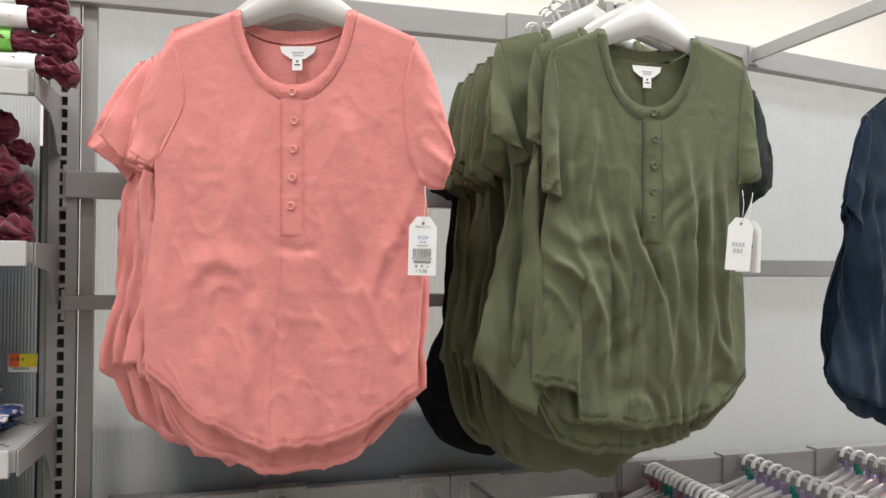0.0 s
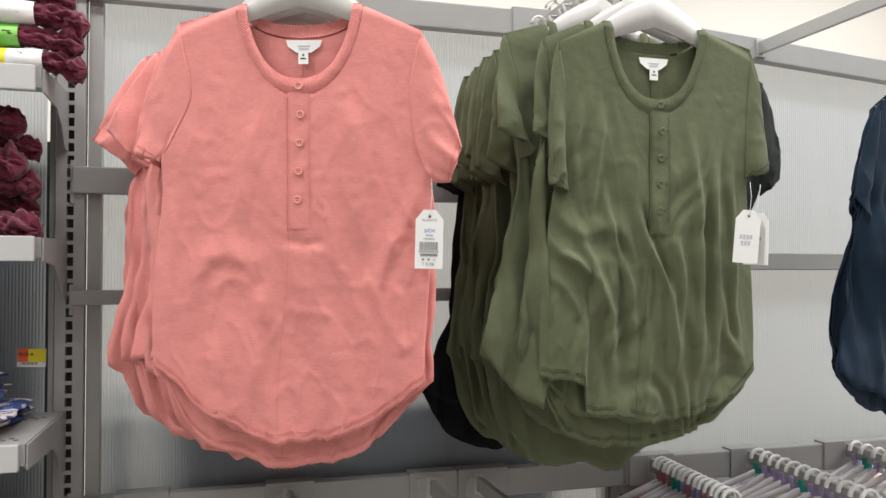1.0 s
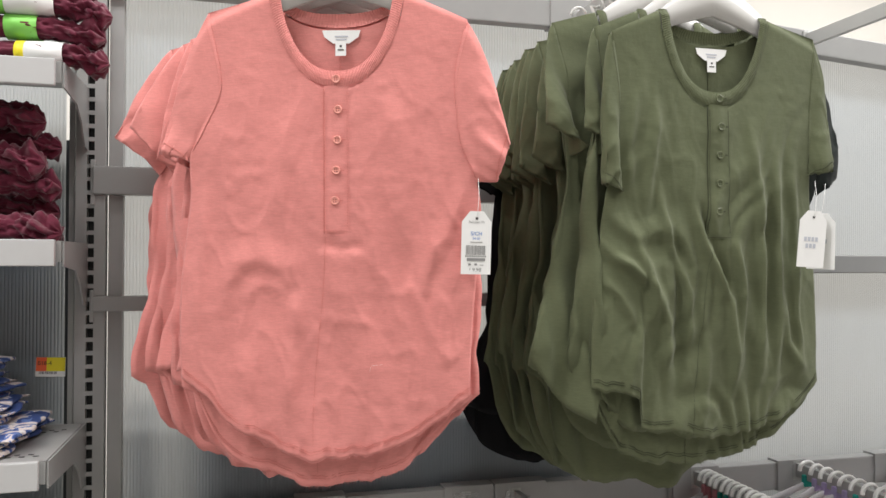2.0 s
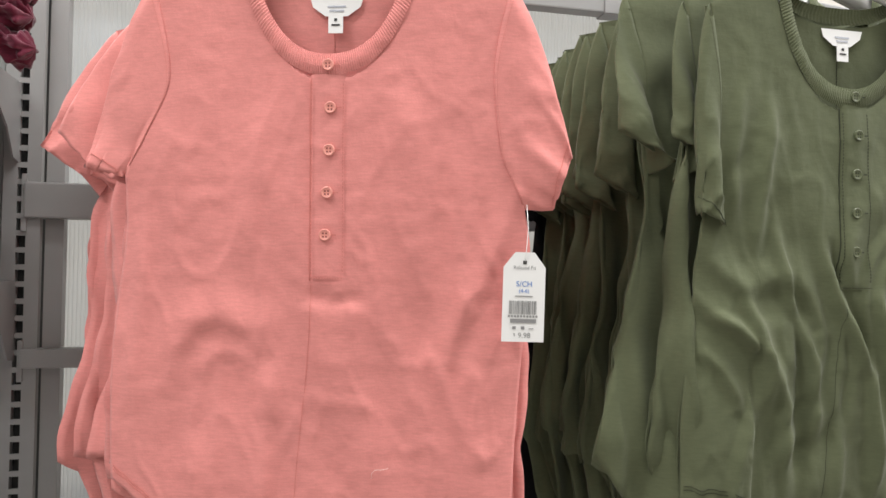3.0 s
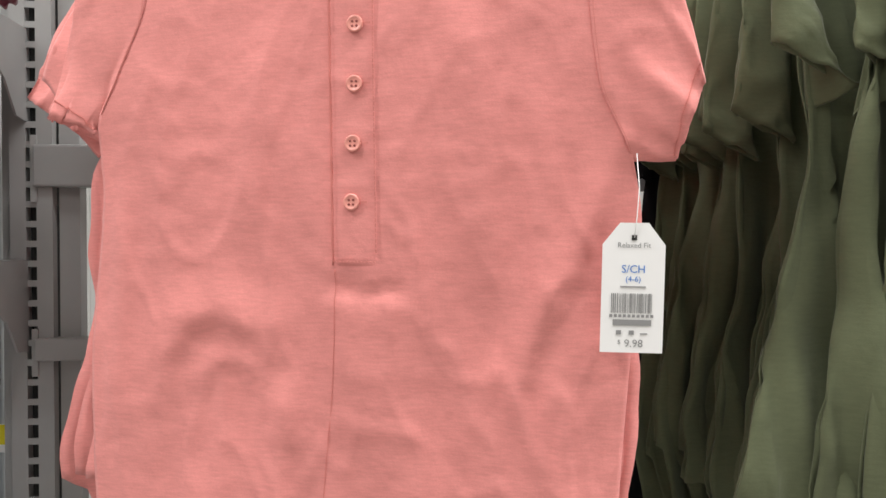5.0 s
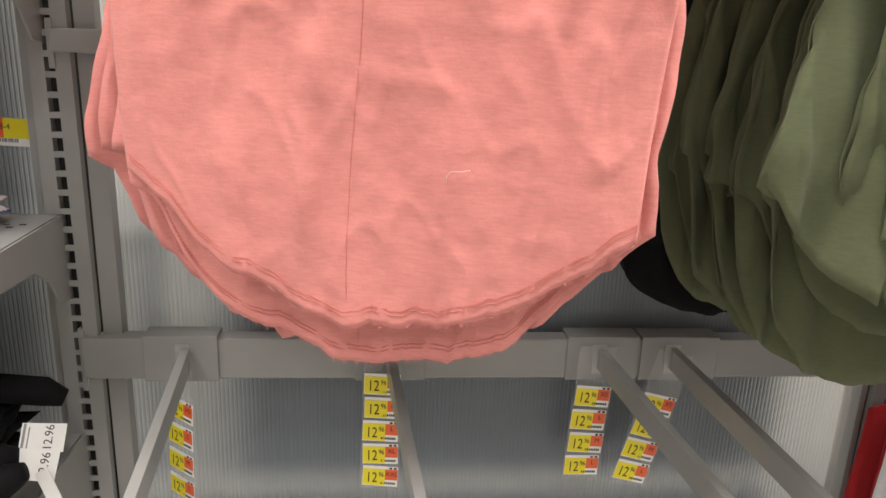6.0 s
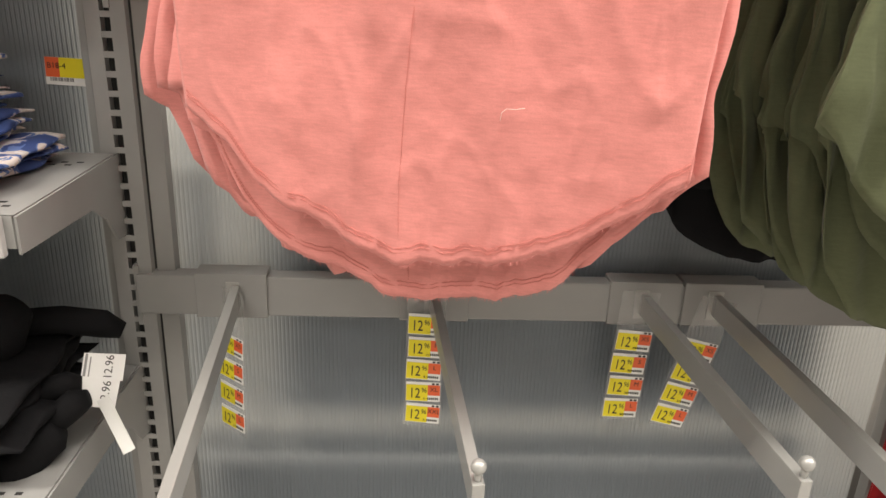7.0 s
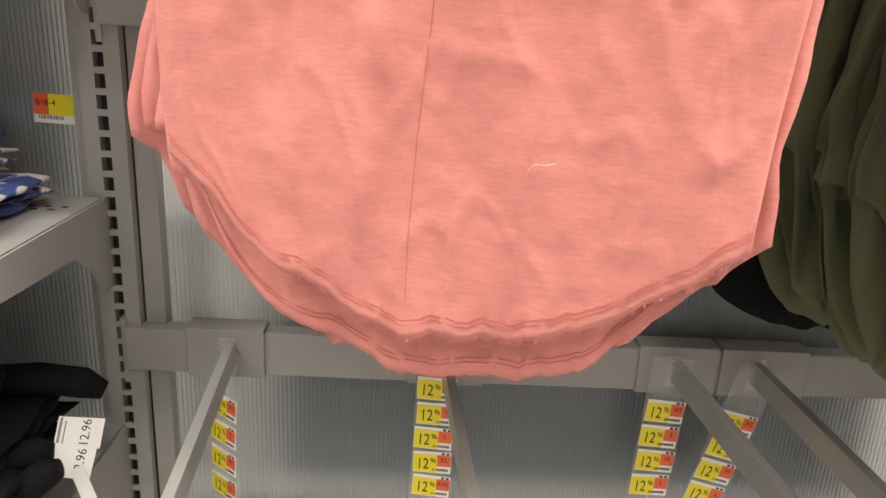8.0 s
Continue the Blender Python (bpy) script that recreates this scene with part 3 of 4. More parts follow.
    part("stitching", dashes_mesh([Vector(cloth.at(0.001, z, 1, -0.0008)) for z in zb], -1), thread, shirt)
    zb = [hem_f + 0.03 + (hem_b - hem_f - 0.03) * j / 24 for j in range(25)]
    part("stitching", dashes_mesh([Vector(cloth.at(px - 0.019, z, 1, -0.0008)) for z in zb], -1), thread, shirt)
    # woven neck label with a size tab
    pts = [(-0.029, 0.0), (0.029, 0.0), (0.026, -0.010), (0.012, -0.020), (-0.012, -0.020), (-0.026, -0.010)]
    yl = cloth.at(0, -0.07, 1)[1] - 0.004
    lab = part("neck_label", mesh_from("neck_label", [(x, yl, -0.064 + z) for x, z in pts], [tuple(range(6))], False), M_PAPER, shirt, "white woven neck label", Matrix.Translation((0.004, 0, 0.009)))
    bars([(-0.010, 0.010, yl - 0.0006, yl - 0.0003, -0.0745, -0.0725), (-0.008, 0.008, yl - 0.0006, yl - 0.0003, -0.079, -0.077)], M_PALE_INK, lab)
    tab = part("size_tab", boxes_mesh("size_tab", [(-0.0075, 0.0085, yl - 0.0022, yl - 0.0014, -0.103, -0.083)]), M_PAPER, shirt, "small white size tab", Matrix.Translation((0.003, 0, 0.009)))
    bars([(-0.001, 0.002, yl - 0.0027, yl - 0.0024, -0.090, -0.087), (-0.004, 0.005, yl - 0.0027, yl - 0.0024, -0.095, -0.0932)], M_INK, tab)
    return shirt


def hanger(m, group, bow=0.0):
    """A white plastic top hanger with a hook."""
    ob = empty("hanger", m, "white plastic shirt hanger on a display arm", "hanger", group)
    rows = []
    for i in range(49):
        x = -0.140 + 0.280 * i / 48
        a = abs(x)
        top = -0.017 - 0.036 * max(0.0, a - 0.10) / 0.09 + 0.074 * max(0.0, 1 - a / 0.106) ** 0.7
        hgt = top + 0.038 + 0.036 * max(0.0, a - 0.10) / 0.09 - 0.034 * max(0.0, 1 - a / 0.095) ** 0.7
        t = 0.0045 - 0.009 * max(0.0, a - 0.05) / 0.4
        o = bow * (x / 0.2) ** 2
        rows.append([(x, o - t, top - hgt), (x, o - t * 0.4, top - hgt * 0.5), (x, o - t, top), (x, o + t, top), (x, o + t * 0.4, top - hgt * 0.5), (x, o + t, top - hgt)])
    part("body", grid_mesh("body", rows, close=True), M_HANGER, ob)
    pts = [(0, 0, 0.06), (0, 0, 0.10)]
    pts += [(0.018 * math.cos(q), 0, 0.136 + 0.018 * math.sin(q)) for q in (radians(a) for a in range(-120, 181, 20))]
    part("hook", tube_mesh("hook", pts, 0.0032, 8), M_HANGER, ob)
    return ob


PINK_M = (M_PINK, M_PINK_BTN, M_PINK_DARK)
GREEN_M = (M_GREEN, M_GREEN_BTN, M_GREEN_DARK)
P_LABEL = "dusty pink slub cotton henley shirt hanging on a hanger"
G_LABEL = "olive green jersey henley shirt hanging on a hanger"

PINK_FOLDS = (
    # an arched fold low on one side with its legs, and the sag under the placket
    (0.0032, 0.024, 0.010, ((-0.178, -0.52), (-0.168, -0.44), (-0.150, -0.408), (-0.118, -0.398), (-0.085, -0.415), (-0.066, -0.450))),
    (0.0016, 0.008, 0.006, ((-0.150, -0.47), (-0.125, -0.437), (-0.095, -0.440), (-0.080, -0.465))),
    (0.0040, 0.012, 0.016, ((-0.060, -0.44), (-0.070, -0.52), (-0.078, -0.66))),
    (0.0030, 0.014, 0.018, ((-0.150, -0.52), (-0.148, -0.60), (-0.140, -0.68))),
    (-0.0022, 0.007, 0.007, ((-0.030, -0.372), (0.0, -0.380), (0.045, -0.378))),
    (0.0005, 0.012, 0.014, ((-0.040, -0.392), (0.0, -0.400), (0.050, -0.396))),
    # soft pulls from the neck and the sleeve
    (0.0030, 0.016, 0.022, ((0.075, -0.14), (0.095, -0.24), (0.105, -0.40))),
    (0.0026, 0.012, 0.014, ((0.130, -0.20), (0.145, -0.30), (0.140, -0.44))),
    (0.0030, 0.010, 0.014, ((0.198, -0.26), (0.170, -0.34), (0.130, -0.42), (0.115, -0.50))),
    (0.0024, 0.006, 0.009, ((0.100, -0.42), (0.125, -0.47), (0.150, -0.54))),
    (0.0022, 0.007, 0.010, ((0.150, -0.42), (0.160, -0.50), (0.165, -0.58))),
    (0.0030, 0.010, 0.014, ((-0.200, -0.26), (-0.205, -0.38), (-0.222, -0.52))),
    (0.0024, 0.018, 0.018, ((-0.060, -0.15), (-0.085, -0.26), (-0.095, -0.37))),
    (0.0024, 0.006, 0.004, ((0.188, -0.200), (0.215, -0.186), (0.236, -0.198))),
    (0.0030, 0.010, 0.006, ((0.185, -0.215), (0.200, -0.250), (0.206, -0.290))),
    (0.0020, 0.014, 0.014, ((0.030, -0.52), (0.035, -0.60), (0.030, -0.69))),
)
PINK_CUT = Cut(
    left=((0.030, 0.196), (0.14, 0.176), (0.207, 0.204), (0.25, 0.226), (0.29, 0.226), (0.39, 0.238), (0.49, 0.246), (0.58, 0.245), (0.65, 0.236), (0.8, 0.225)),
    right=((0.045, 0.193), (0.14, 0.176), (0.222, 0.184), (0.279, 0.207), (0.33, 0.214), (0.45, 0.205), (0.54, 0.199), (0.61, 0.197), (0.8, 0.190)),
    front_hem=((-1.0, -0.580), (-0.84, -0.608), (-0.70, -0.654), (-0.50, -0.674), (-0.32, -0.693), (-0.17, -0.704), (0.25, -0.696), (0.48, -0.680), (0.75, -0.644), (0.90, -0.622), (1.0, -0.608)),
    back_hem=((-1.0, -0.592), (-0.93, -0.606), (-0.87, -0.656), (-0.77, -0.697), (-0.60, -0.724), (-0.40, -0.736), (-0.17, -0.750), (0.28, -0.740), (0.48, -0.724), (0.64, -0.688), (0.85, -0.640), (1.0, -0.608)),
    neck=0.100, cuff_left=((0.270, -0.240), (0.229, -0.248)), cuff_right=((0.257, -0.226), (0.238, -0.281)), armpit_left=-0.250, armpit_right=-0.282,
    strokes=PINK_FOLDS)
front_pink = henley_shirt(pose(0.283, 1.522, 1.884, 0, 0, -17), PINK_M, "dusty pink henley with five buttons and hang tag, foremost",
                          "pink shirts", 1, PINK_CUT, detail=2, tilt=0.0675, depth=0.014)
hanger(pose(0.283, 1.522, 1.884, 0, 0, -17), "shirt hangers", 0.0)
PINK_ROWS = ((0.292, 1.553, -16, 1.04), (0.276, 1.586, -14, 1.02), (0.268, 1.620, -13, 1.05), (0.258, 1.655, -12, 1.08),
             (0.250, 1.690, -11, 1.11), (0.240, 1.730, -10, 1.18), (0.240, 1.785, -8, 1.16), (0.25, 1.84, -6, 1.14))
for i, (x, y, yaw, wide) in enumerate(PINK_ROWS):
    rear = i > 3
    dip = 0.010 * math.sin(i * 2.3)
    cut = Cut(wide=wide, neck=0.105 / wide ** 0.5, swing_left=0.004,
              left=((0.04, 0.185), (0.14, 0.168), (0.22, 0.196 - 0.012 * rear), (0.28, 0.212), (0.40, 0.220 - 0.01 * (i % 2)), (0.58, 0.236), (0.8, 0.22)),
              right=((0.04, 0.185), (0.14, 0.168), (0.22, 0.180), (0.28, 0.200), (0.40, 0.200), (0.585, 0.205), (0.8, 0.20)),
              front_hem=((-1.0, -0.586 + dip), (-0.84, -0.596 + dip), (-0.70, -0.655), (-0.4, -0.695), (0.0, -0.705), (0.4, -0.690), (0.8, -0.632), (1.0, -0.600)),
              back_hem=((-1.0, -0.588 + dip), (-0.92, -0.602 + dip), (-0.88, -0.660), (-0.80, -0.700), (-0.66, -0.722 - dip), (-0.3, -0.738), (0.0, -0.742), (0.5, -0.715), (0.8, -0.650), (1.0, -0.600)),
              cuff_left=((0.262, -0.180 - 0.012 * (i % 2)), (0.222, -0.225)) if rear else ((0.236, -0.236), (0.200, -0.252)),
              cuff_right=((0.235, -0.235), (0.205, -0.275)))
    henley_shirt(pose(x, y, 1.884, 0, 0, yaw), PINK_M, P_LABEL, "pink shirts", 11 + i, cut, tilt=0.055, depth=0.009)
    hanger(pose(x, y, 1.884, 0, 0, yaw), "shirt hangers")

GREEN_FOLDS = (
    # long folds that fall from the chest, and cross pulls from the sleeve
    (0.0060, 0.010, 0.007, ((-0.150, -0.345), (-0.120, -0.42), (-0.085, -0.50), (-0.080, -0.66))),
    (0.0065, 0.008, 0.006, ((-0.185, -0.395), (-0.150, -0.412), (-0.115, -0.445), (-0.100, -0.52))),
    (0.0050, 0.007, 0.006, ((-0.100, -0.270), (-0.085, -0.36), (-0.050, -0.45), (-0.040, -0.58))),
    (0.0060, 0.008, 0.007, ((-0.050, -0.285), (-0.020, -0.38), (0.025, -0.47), (0.040, -0.56), (0.035, -0.66))),
    (-0.0045, 0.007, 0.007, ((-0.030, -0.300), (0.002, -0.39), (0.035, -0.46))),
    (0.0045, 0.006, 0.008, ((0.030, -0.36), (0.050, -0.44), (0.052, -0.60))),
    (0.0055, 0.010, 0.008, ((0.060, -0.16), (0.078, -0.30), (0.090, -0.48), (0.086, -0.62))),
    (0.0050, 0.009, 0.008, ((0.110, -0.20), (0.118, -0.36), (0.125, -0.50), (0.120, -0.64))),
    (0.0050, 0.008, 0.008, ((0.150, -0.22), (0.158, -0.36), (0.162, -0.50), (0.185, -0.60))),
    (0.0050, 0.008, 0.010, ((0.130, -0.44), (0.145, -0.54), (0.185, -0.595))),
    (-0.0040, 0.007, 0.007, ((0.100, -0.26), (0.104, -0.40), (0.106, -0.56))),
    (-0.0045, 0.008, 0.008, ((-0.075, -0.33), (-0.060, -0.46), (-0.062, -0.64))),
    (0.0040, 0.008, 0.010, ((-0.100, -0.14), (-0.112, -0.24), (-0.120, -0.34))),
    (0.0035, 0.008, 0.008, ((-0.140, -0.12), (-0.150, -0.22), (-0.150, -0.32))),
    (0.0045, 0.008, 0.006, ((-0.198, -0.43), (-0.165, -0.46), (-0.140, -0.51))),
    (0.0030, 0.008, 0.008, ((-0.020, -0.46), (-0.012, -0.56), (-0.016, -0.68))),
)
GREEN_CUT = Cut(
    left=((0.044, 0.182), (0.15, 0.168), (0.25, 0.170), (0.30, 0.186), (0.435, 0.201), (0.53, 0.210), (0.605, 0.209), (0.8, 0.200)),
    right=((0.028, 0.196), (0.10, 0.188), (0.20, 0.184), (0.27, 0.192), (0.44, 0.208), (0.61, 0.218), (0.8, 0.205)),
    front_hem=((-1.0, -0.605), (-0.80, -0.610), (-0.628, -0.626), (-0.605, -0.674), (-0.42, -0.676), (0.1, -0.691), (0.57, -0.673), (0.84, -0.640), (1.0, -0.610)),
    back_hem=((-1.0, -0.607), (-0.88, -0.660), (-0.72, -0.712), (-0.52, -0.732), (0.06, -0.738), (0.60, -0.709), (0.86, -0.655), (1.0, -0.611)),
    neck=0.100, neck_front=0.153, neck_back=0.048, cuff_left=((0.197, -0.283), (0.164, -0.294)), cuff_right=((0.230, -0.250), (0.187, -0.258)),
    armpit_left=-0.262, armpit_right=-0.250, swing_left=0.006, placket=-0.0135, button_z=-0.141, button_step=0.0458, strokes=GREEN_FOLDS, pleat=-0.128)
front_green = henley_shirt(pose(0.888, 1.480, 1.888, 0, 0, 0), GREEN_M, "olive green draped henley shirt with five buttons, foremost on its arm", "green shirts", 31,
                           GREEN_CUT, style="drape", detail=1, tilt=0.03, depth=0.014)
hanger(pose(0.888, 1.480, 1.888), "shirt hangers")
# the two behind it swing their sleeves and tails forward
cut = Cut(cuff_left=((0.208, -0.205), (0.150, -0.228)), swing_left=0.014,
          front_hem=((-1.0, -0.590), (-0.82, -0.625), (-0.5, -0.69), (0.0, -0.700), (0.5, -0.685), (0.8, -0.632), (1.0, -0.585)),
          back_hem=((-1.0, -0.583), (-0.9, -0.600), (-0.6, -0.645), (0.0, -0.720), (0.6, -0.700), (1.0, -0.587)))
henley_shirt(pose(0.876, 1.520, 1.898, 0, 0, 3), GREEN_M, G_LABEL, "green shirts", 41, cut, style="drape", tilt=0.0, depth=0.008)
hanger(pose(0.876, 1.520, 1.898, 0, 0, 3), "shirt hangers")
cut = Cut(left=((0.032, 0.190), (0.14, 0.168), (0.22, 0.172), (0.28, 0.170), (0.40, 0.195), (0.585, 0.234), (0.8, 0.234)),
          cuff_left=((0.214, -0.205), (0.138, -0.236)), swing_left=0.016,
          front_hem=((-1.0, -0.581), (-0.86, -0.620), (-0.60, -0.679), (-0.575, -0.640), (-0.4, -0.665), (0.0, -0.700), (0.5, -0.685), (0.8, -0.632), (1.0, -0.585)),
          back_hem=((-1.0, -0.583), (-0.9, -0.600), (-0.6, -0.645), (0.0, -0.720), (0.6, -0.700), (1.0, -0.587)))
henley_shirt(pose(0.824, 1.566, 1.905, 0, 0, 5), GREEN_M, "olive green henley shirt with its tail hanging forward", "green shirts", 42, cut, style="drape", tilt=-0.055, depth=0.008)
hanger(pose(0.824, 1.566, 1.905, 0, 0, 5), "shirt hangers")
for i in range(12):
    x, y, z, yaw = 0.862 + 0.010 * math.sin(i * 2.4), 1.596 + 0.024 * i, 1.898 + 0.006 * math.sin(i * 1.7), 3 * math.sin(i * 1.3)
    dip = 0.018 * math.sin(i * 2.9)
    cut = Cut(cuff_left=((0.240 + 0.008 * math.sin(i * 3.1), -0.240 + dip), (0.180, -0.268 + dip)), swing_left=0.004,
              left=((0.028, 0.206), (0.14, 0.184), (0.22, 0.190), (0.28, 0.198 - 0.012 * (i % 2)), (0.40, 0.205 + 0.010 * math.sin(i * 2.0)), (0.585, 0.226), (0.8, 0.226)),
              front_hem=((-1.0, -0.600 + dip), (-0.88, -0.615 + dip), (-0.74, -0.690), (-0.5, -0.735 + dip), (0.0, -0.748), (0.5, -0.690), (0.8, -0.632), (1.0, -0.585)),
              back_hem=((-1.0, -0.602 + dip), (-0.95, -0.614 + dip), (-0.91, -0.680), (-0.80, -0.748), (-0.62, -0.788 + dip), (0.0, -0.808), (0.62, -0.755), (0.88, -0.650), (1.0, -0.587)))
    henley_shirt(pose(x, y, z, 0, 0, yaw), GREEN_M, G_LABEL, "green shirts", 43 + i, cut, style="drape", tilt=0.01 + 0.012 * (i % 3), depth=0.008)
    hanger(pose(x, y, z, 0, 0, yaw), "shirt hangers")
henley_shirt(pose(0.845, 1.898, 1.875), (M_BLACK, M_BLACK, M_BLACK), "black jersey henley shirt behind the green ones", "dark shirts", 61, Cut(
    left=((0.04, 0.180), (0.14, 0.172), (0.28, 0.190), (0.50, 0.205), (0.60, 0.250), (0.68, 0.285), (0.8, 0.285)),
    front_hem=((-1.0, -0.675), (-0.8, -0.70), (0.0, -0.72), (1.0, -0.62)), back_hem=((-1.0, -0.677), (-0.88, -0.735), (-0.6, -0.80), (0.0, -0.82), (0.7, -0.74), (1.0, -0.62))), style="drape", tilt=0.0)
hanger(pose(0.845, 1.898, 1.875), "shirt hangers")
henley_shirt(pose(1.052, 1.655, 1.885, 0, 0, -4), (M_CHAR, M_CHAR, M_CHAR), "charcoal jersey henley shirt among the green ones", "dark shirts", 62,
             Cut(right=((0.04, 0.185), (0.14, 0.180), (0.26, 0.188), (0.36, 0.150), (0.8, 0.145))), style="drape")
for i, (x, y, yaw) in enumerate(((1.50, 1.46, 0), (1.535, 1.52, 3), (1.60, 1.58, 2), (1.68, 1.66, 2))):
    cut = Cut(left=((0.04, 0.150), (0.14, 0.155), (0.22, 0.180), (0.30, 0.190), (0.42, 0.205), (0.55, 0.222), (0.8, 0.222)),
              cuff_left=((0.196, -0.22), (0.168, -0.272)),
              front_hem=((-1.0, -0.545), (-0.8, -0.580), (0.0, -0.62), (0.8, -0.580), (1.0, -0.545)), back_hem=((-1.0, -0.547), (-0.8, -0.600), (0.0, -0.66), (0.8, -0.600), (1.0, -0.547)))
    henley_shirt(pose(x, y, 1.815, 0, 0, yaw), (M_NAVY, M_NAVY, M_NAVY), "dark navy jersey shirt hanging on a hanger", "navy shirts", 71 + i, cut, style="drape")
    hanger(pose(x, y, 1.815, 0, 0, yaw), "shirt hangers")


# ---- shelves beside the shirts ----
def shelf(z, y_front, label):
    ob = empty("shelf", pose(UP_X[1] - 0.005, 0, z), label, "shelf", "wall shelves")
    w = BAY - 0.04
    part("tray", box_bm([(-w, -0.004, y_front, 1.955, -0.004, 0.0), (-w, -0.004, y_front - 0.002, y_front + 0.003, -0.035, 0.0)]), M_METAL, ob)
    prof = [(y_front, -0.001), (1.965, -0.001), (1.965, -0.12), (1.93, -0.115), (1.90, -0.075), (1.86, -0.05), (y_front, -0.042)]
    v = [(x, y, zz) for x in (-0.003, 0.0) for y, zz in prof]
    n = len(prof)
    f = [tuple(range(n)), tuple(range(2 * n - 1, n - 1, -1))] + [(i, i + n, (i + 1) % n + n, (i + 1) % n) for i in range(n)]
    part("bracket", mesh_from("bracket", v, f, False), M_METAL, ob)
    part("price_channel", box_bm([(-w, -0.012, y_front - 0.014, y_front - 0.003, -0.042, 0.002)], 0.002), M_CHANNEL, ob, "pale grey plastic price channel")
    # thin dark plates on the tray, coloured as the shade in each hole
    hole = boxes_mesh("punched_hole", [(-0.004, 0.004, 0.0, 0.005, 0.0002, 0.0006)])
    for r in range(2):
        for c in range(5):
            for y in (1.90 - 0.014 * r, y_front + 0.03 + 0.014 * r):
                part("punched_hole", hole, M_OPENING_SHADE, ob, m=pose(-0.026 - 0.02 * c - 0.01 * (r % 2), y, 0))
    return ob


shelf(1.81, 1.76, "grey steel shelf with a white price channel, holding rolled shirts")
shelf(1.515, 1.77, "grey steel shelf with a white price channel, holding maroon clothes")
shelf(1.175, 1.68, "grey steel shelf with a white price channel, holding printed clothes")
shelf(0.85, 1.61, "grey steel shelf holding black clothes")


# ---- tags and labels ----
def in_parent(parent, world_m):
    """A world pose in the axes of an unmoved parent."""
    return parent.matrix_basis.inverted() @ world_m


def hang_tag(shirt, m, printed):
    """A white card tag with cut corners, a hole and its string; printed: the size and price side."""
    w, h, c = 0.022, 0.0925, 0.012
    out = [(-w, -h + 0.0105), (w, -h + 0.0105), (w, 0.0105 - c * 1.3), (w - c, 0.0105), (-w + c, 0.0105), (-w, 0.0105 - c * 1.3)]
    v = [(x, y, z) for y in (-0.0004, 0.0004) for x, z in out]
    f = [tuple(range(6)), tuple(range(11, 5, -1))] + [(i, i + 6, (i + 1) % 6 + 6, (i + 1) % 6) for i in range(6)]
    tag = part("hang_tag", mesh_from("hang_tag", v, f, False), M_PAPER, shirt, "white card hang tag", in_parent(shirt, m))
    part("hole", boxes_mesh("hole", [(-0.0018, 0.0018, -0.0009, -0.0005, -0.0018, 0.0018)]), M_INK, tag)
    part("string", tube_mesh("string", [(0, -0.001, 0), (0.001, -0.002, 0.012), (0.003, 0.002, 0.035), (0.002, 0.01, 0.06)], 0.0004, 5), M_WHITE, tag)

    def put(text, size, z, mat, x=0.0):
        part("lettering", text_mesh(text, size), mat, tag, m=pose(x, -0.0008, z))

    if not printed:
        for z, ww in ((-0.036, 0.013), (-0.047, 0.010)):
            bars([(-ww + 0.006 * k, -ww + 0.006 * k + 0.0042, -0.0009, -0.0005, z - 0.0035, z + 0.0035) for k in range(int(2 * ww / 0.006))], M_PALE_INK, tag)
        return tag
    put("Relaxed Fit", 0.0052, -0.0055, M_GREY_INK)
    put("S/CH", 0.0078, -0.0225, M_BLUE_INK)
    put("(4-6)", 0.0056, -0.0295, M_BLUE_INK)
    bars([(-0.009, 0.009, -0.0009, -0.0005, -0.0352, -0.0344)], M_GREY_INK, tag)
    rng, x, lines = random.Random(5), -0.0150, []
    while x < 0.0140:
        ww = rng.choice((0.0002, 0.00035, 0.0006))
        lines.append((x, x + ww, -0.0009, -0.0005, -0.0535, -0.0395))
        x += ww + rng.choice((0.0004, 0.0007, 0.0010))
    part("barcode", boxes_mesh("barcode", lines), M_GREY_INK, tag)["kind"] = "stuff"
    bars([(-0.016 + 0.0032 * k, -0.014 + 0.0032 * k, -0.0009, -0.0005, -0.0566, -0.0546) for k in range(10)], M_GREY_INK, tag)
    bars([(-0.0135, 0.0135, -0.0009, -0.0005, -0.0625, -0.0583)], M_GREY_INK, tag)
    bars([(-0.011, -0.0075, -0.0009, -0.0005, -0.069, -0.066), (-0.002, 0.0015, -0.0009, -0.0005, -0.069, -0.066), (0.006, 0.011, -0.0009, -0.0005, -0.0685, -0.0678)], M_GREY_INK, tag)
    put("$", 0.0042, -0.0745, M_GREY_INK, -0.0088)
    put("9.98", 0.0078, -0.0755, M_GREY_INK, 0.0015)
    return tag


hang_tag(front_pink, pose(0.4805, 1.4585, 1.546, 2, 1.0, -9), True)
hang_tag(front_green, pose(1.049, 1.440, 1.556, 2, 4, -14), False)
hang_tag(front_green, pose(1.074, 1.452, 1.553, 2, 2, -60), False)
loose = [(0.330, 1.500, 1.321), (0.3305, 1.499, 1.327), (0.334, 1.498, 1.3305), (0.341, 1.499, 1.330), (0.348, 1.500, 1.331)]
part("loose_thread", tube_mesh("loose_thread", [front_pink.matrix_basis.inverted() @ Vector(p) for p in loose], 0.0002, 5), M_LOOSE, front_pink, "pale loose thread")


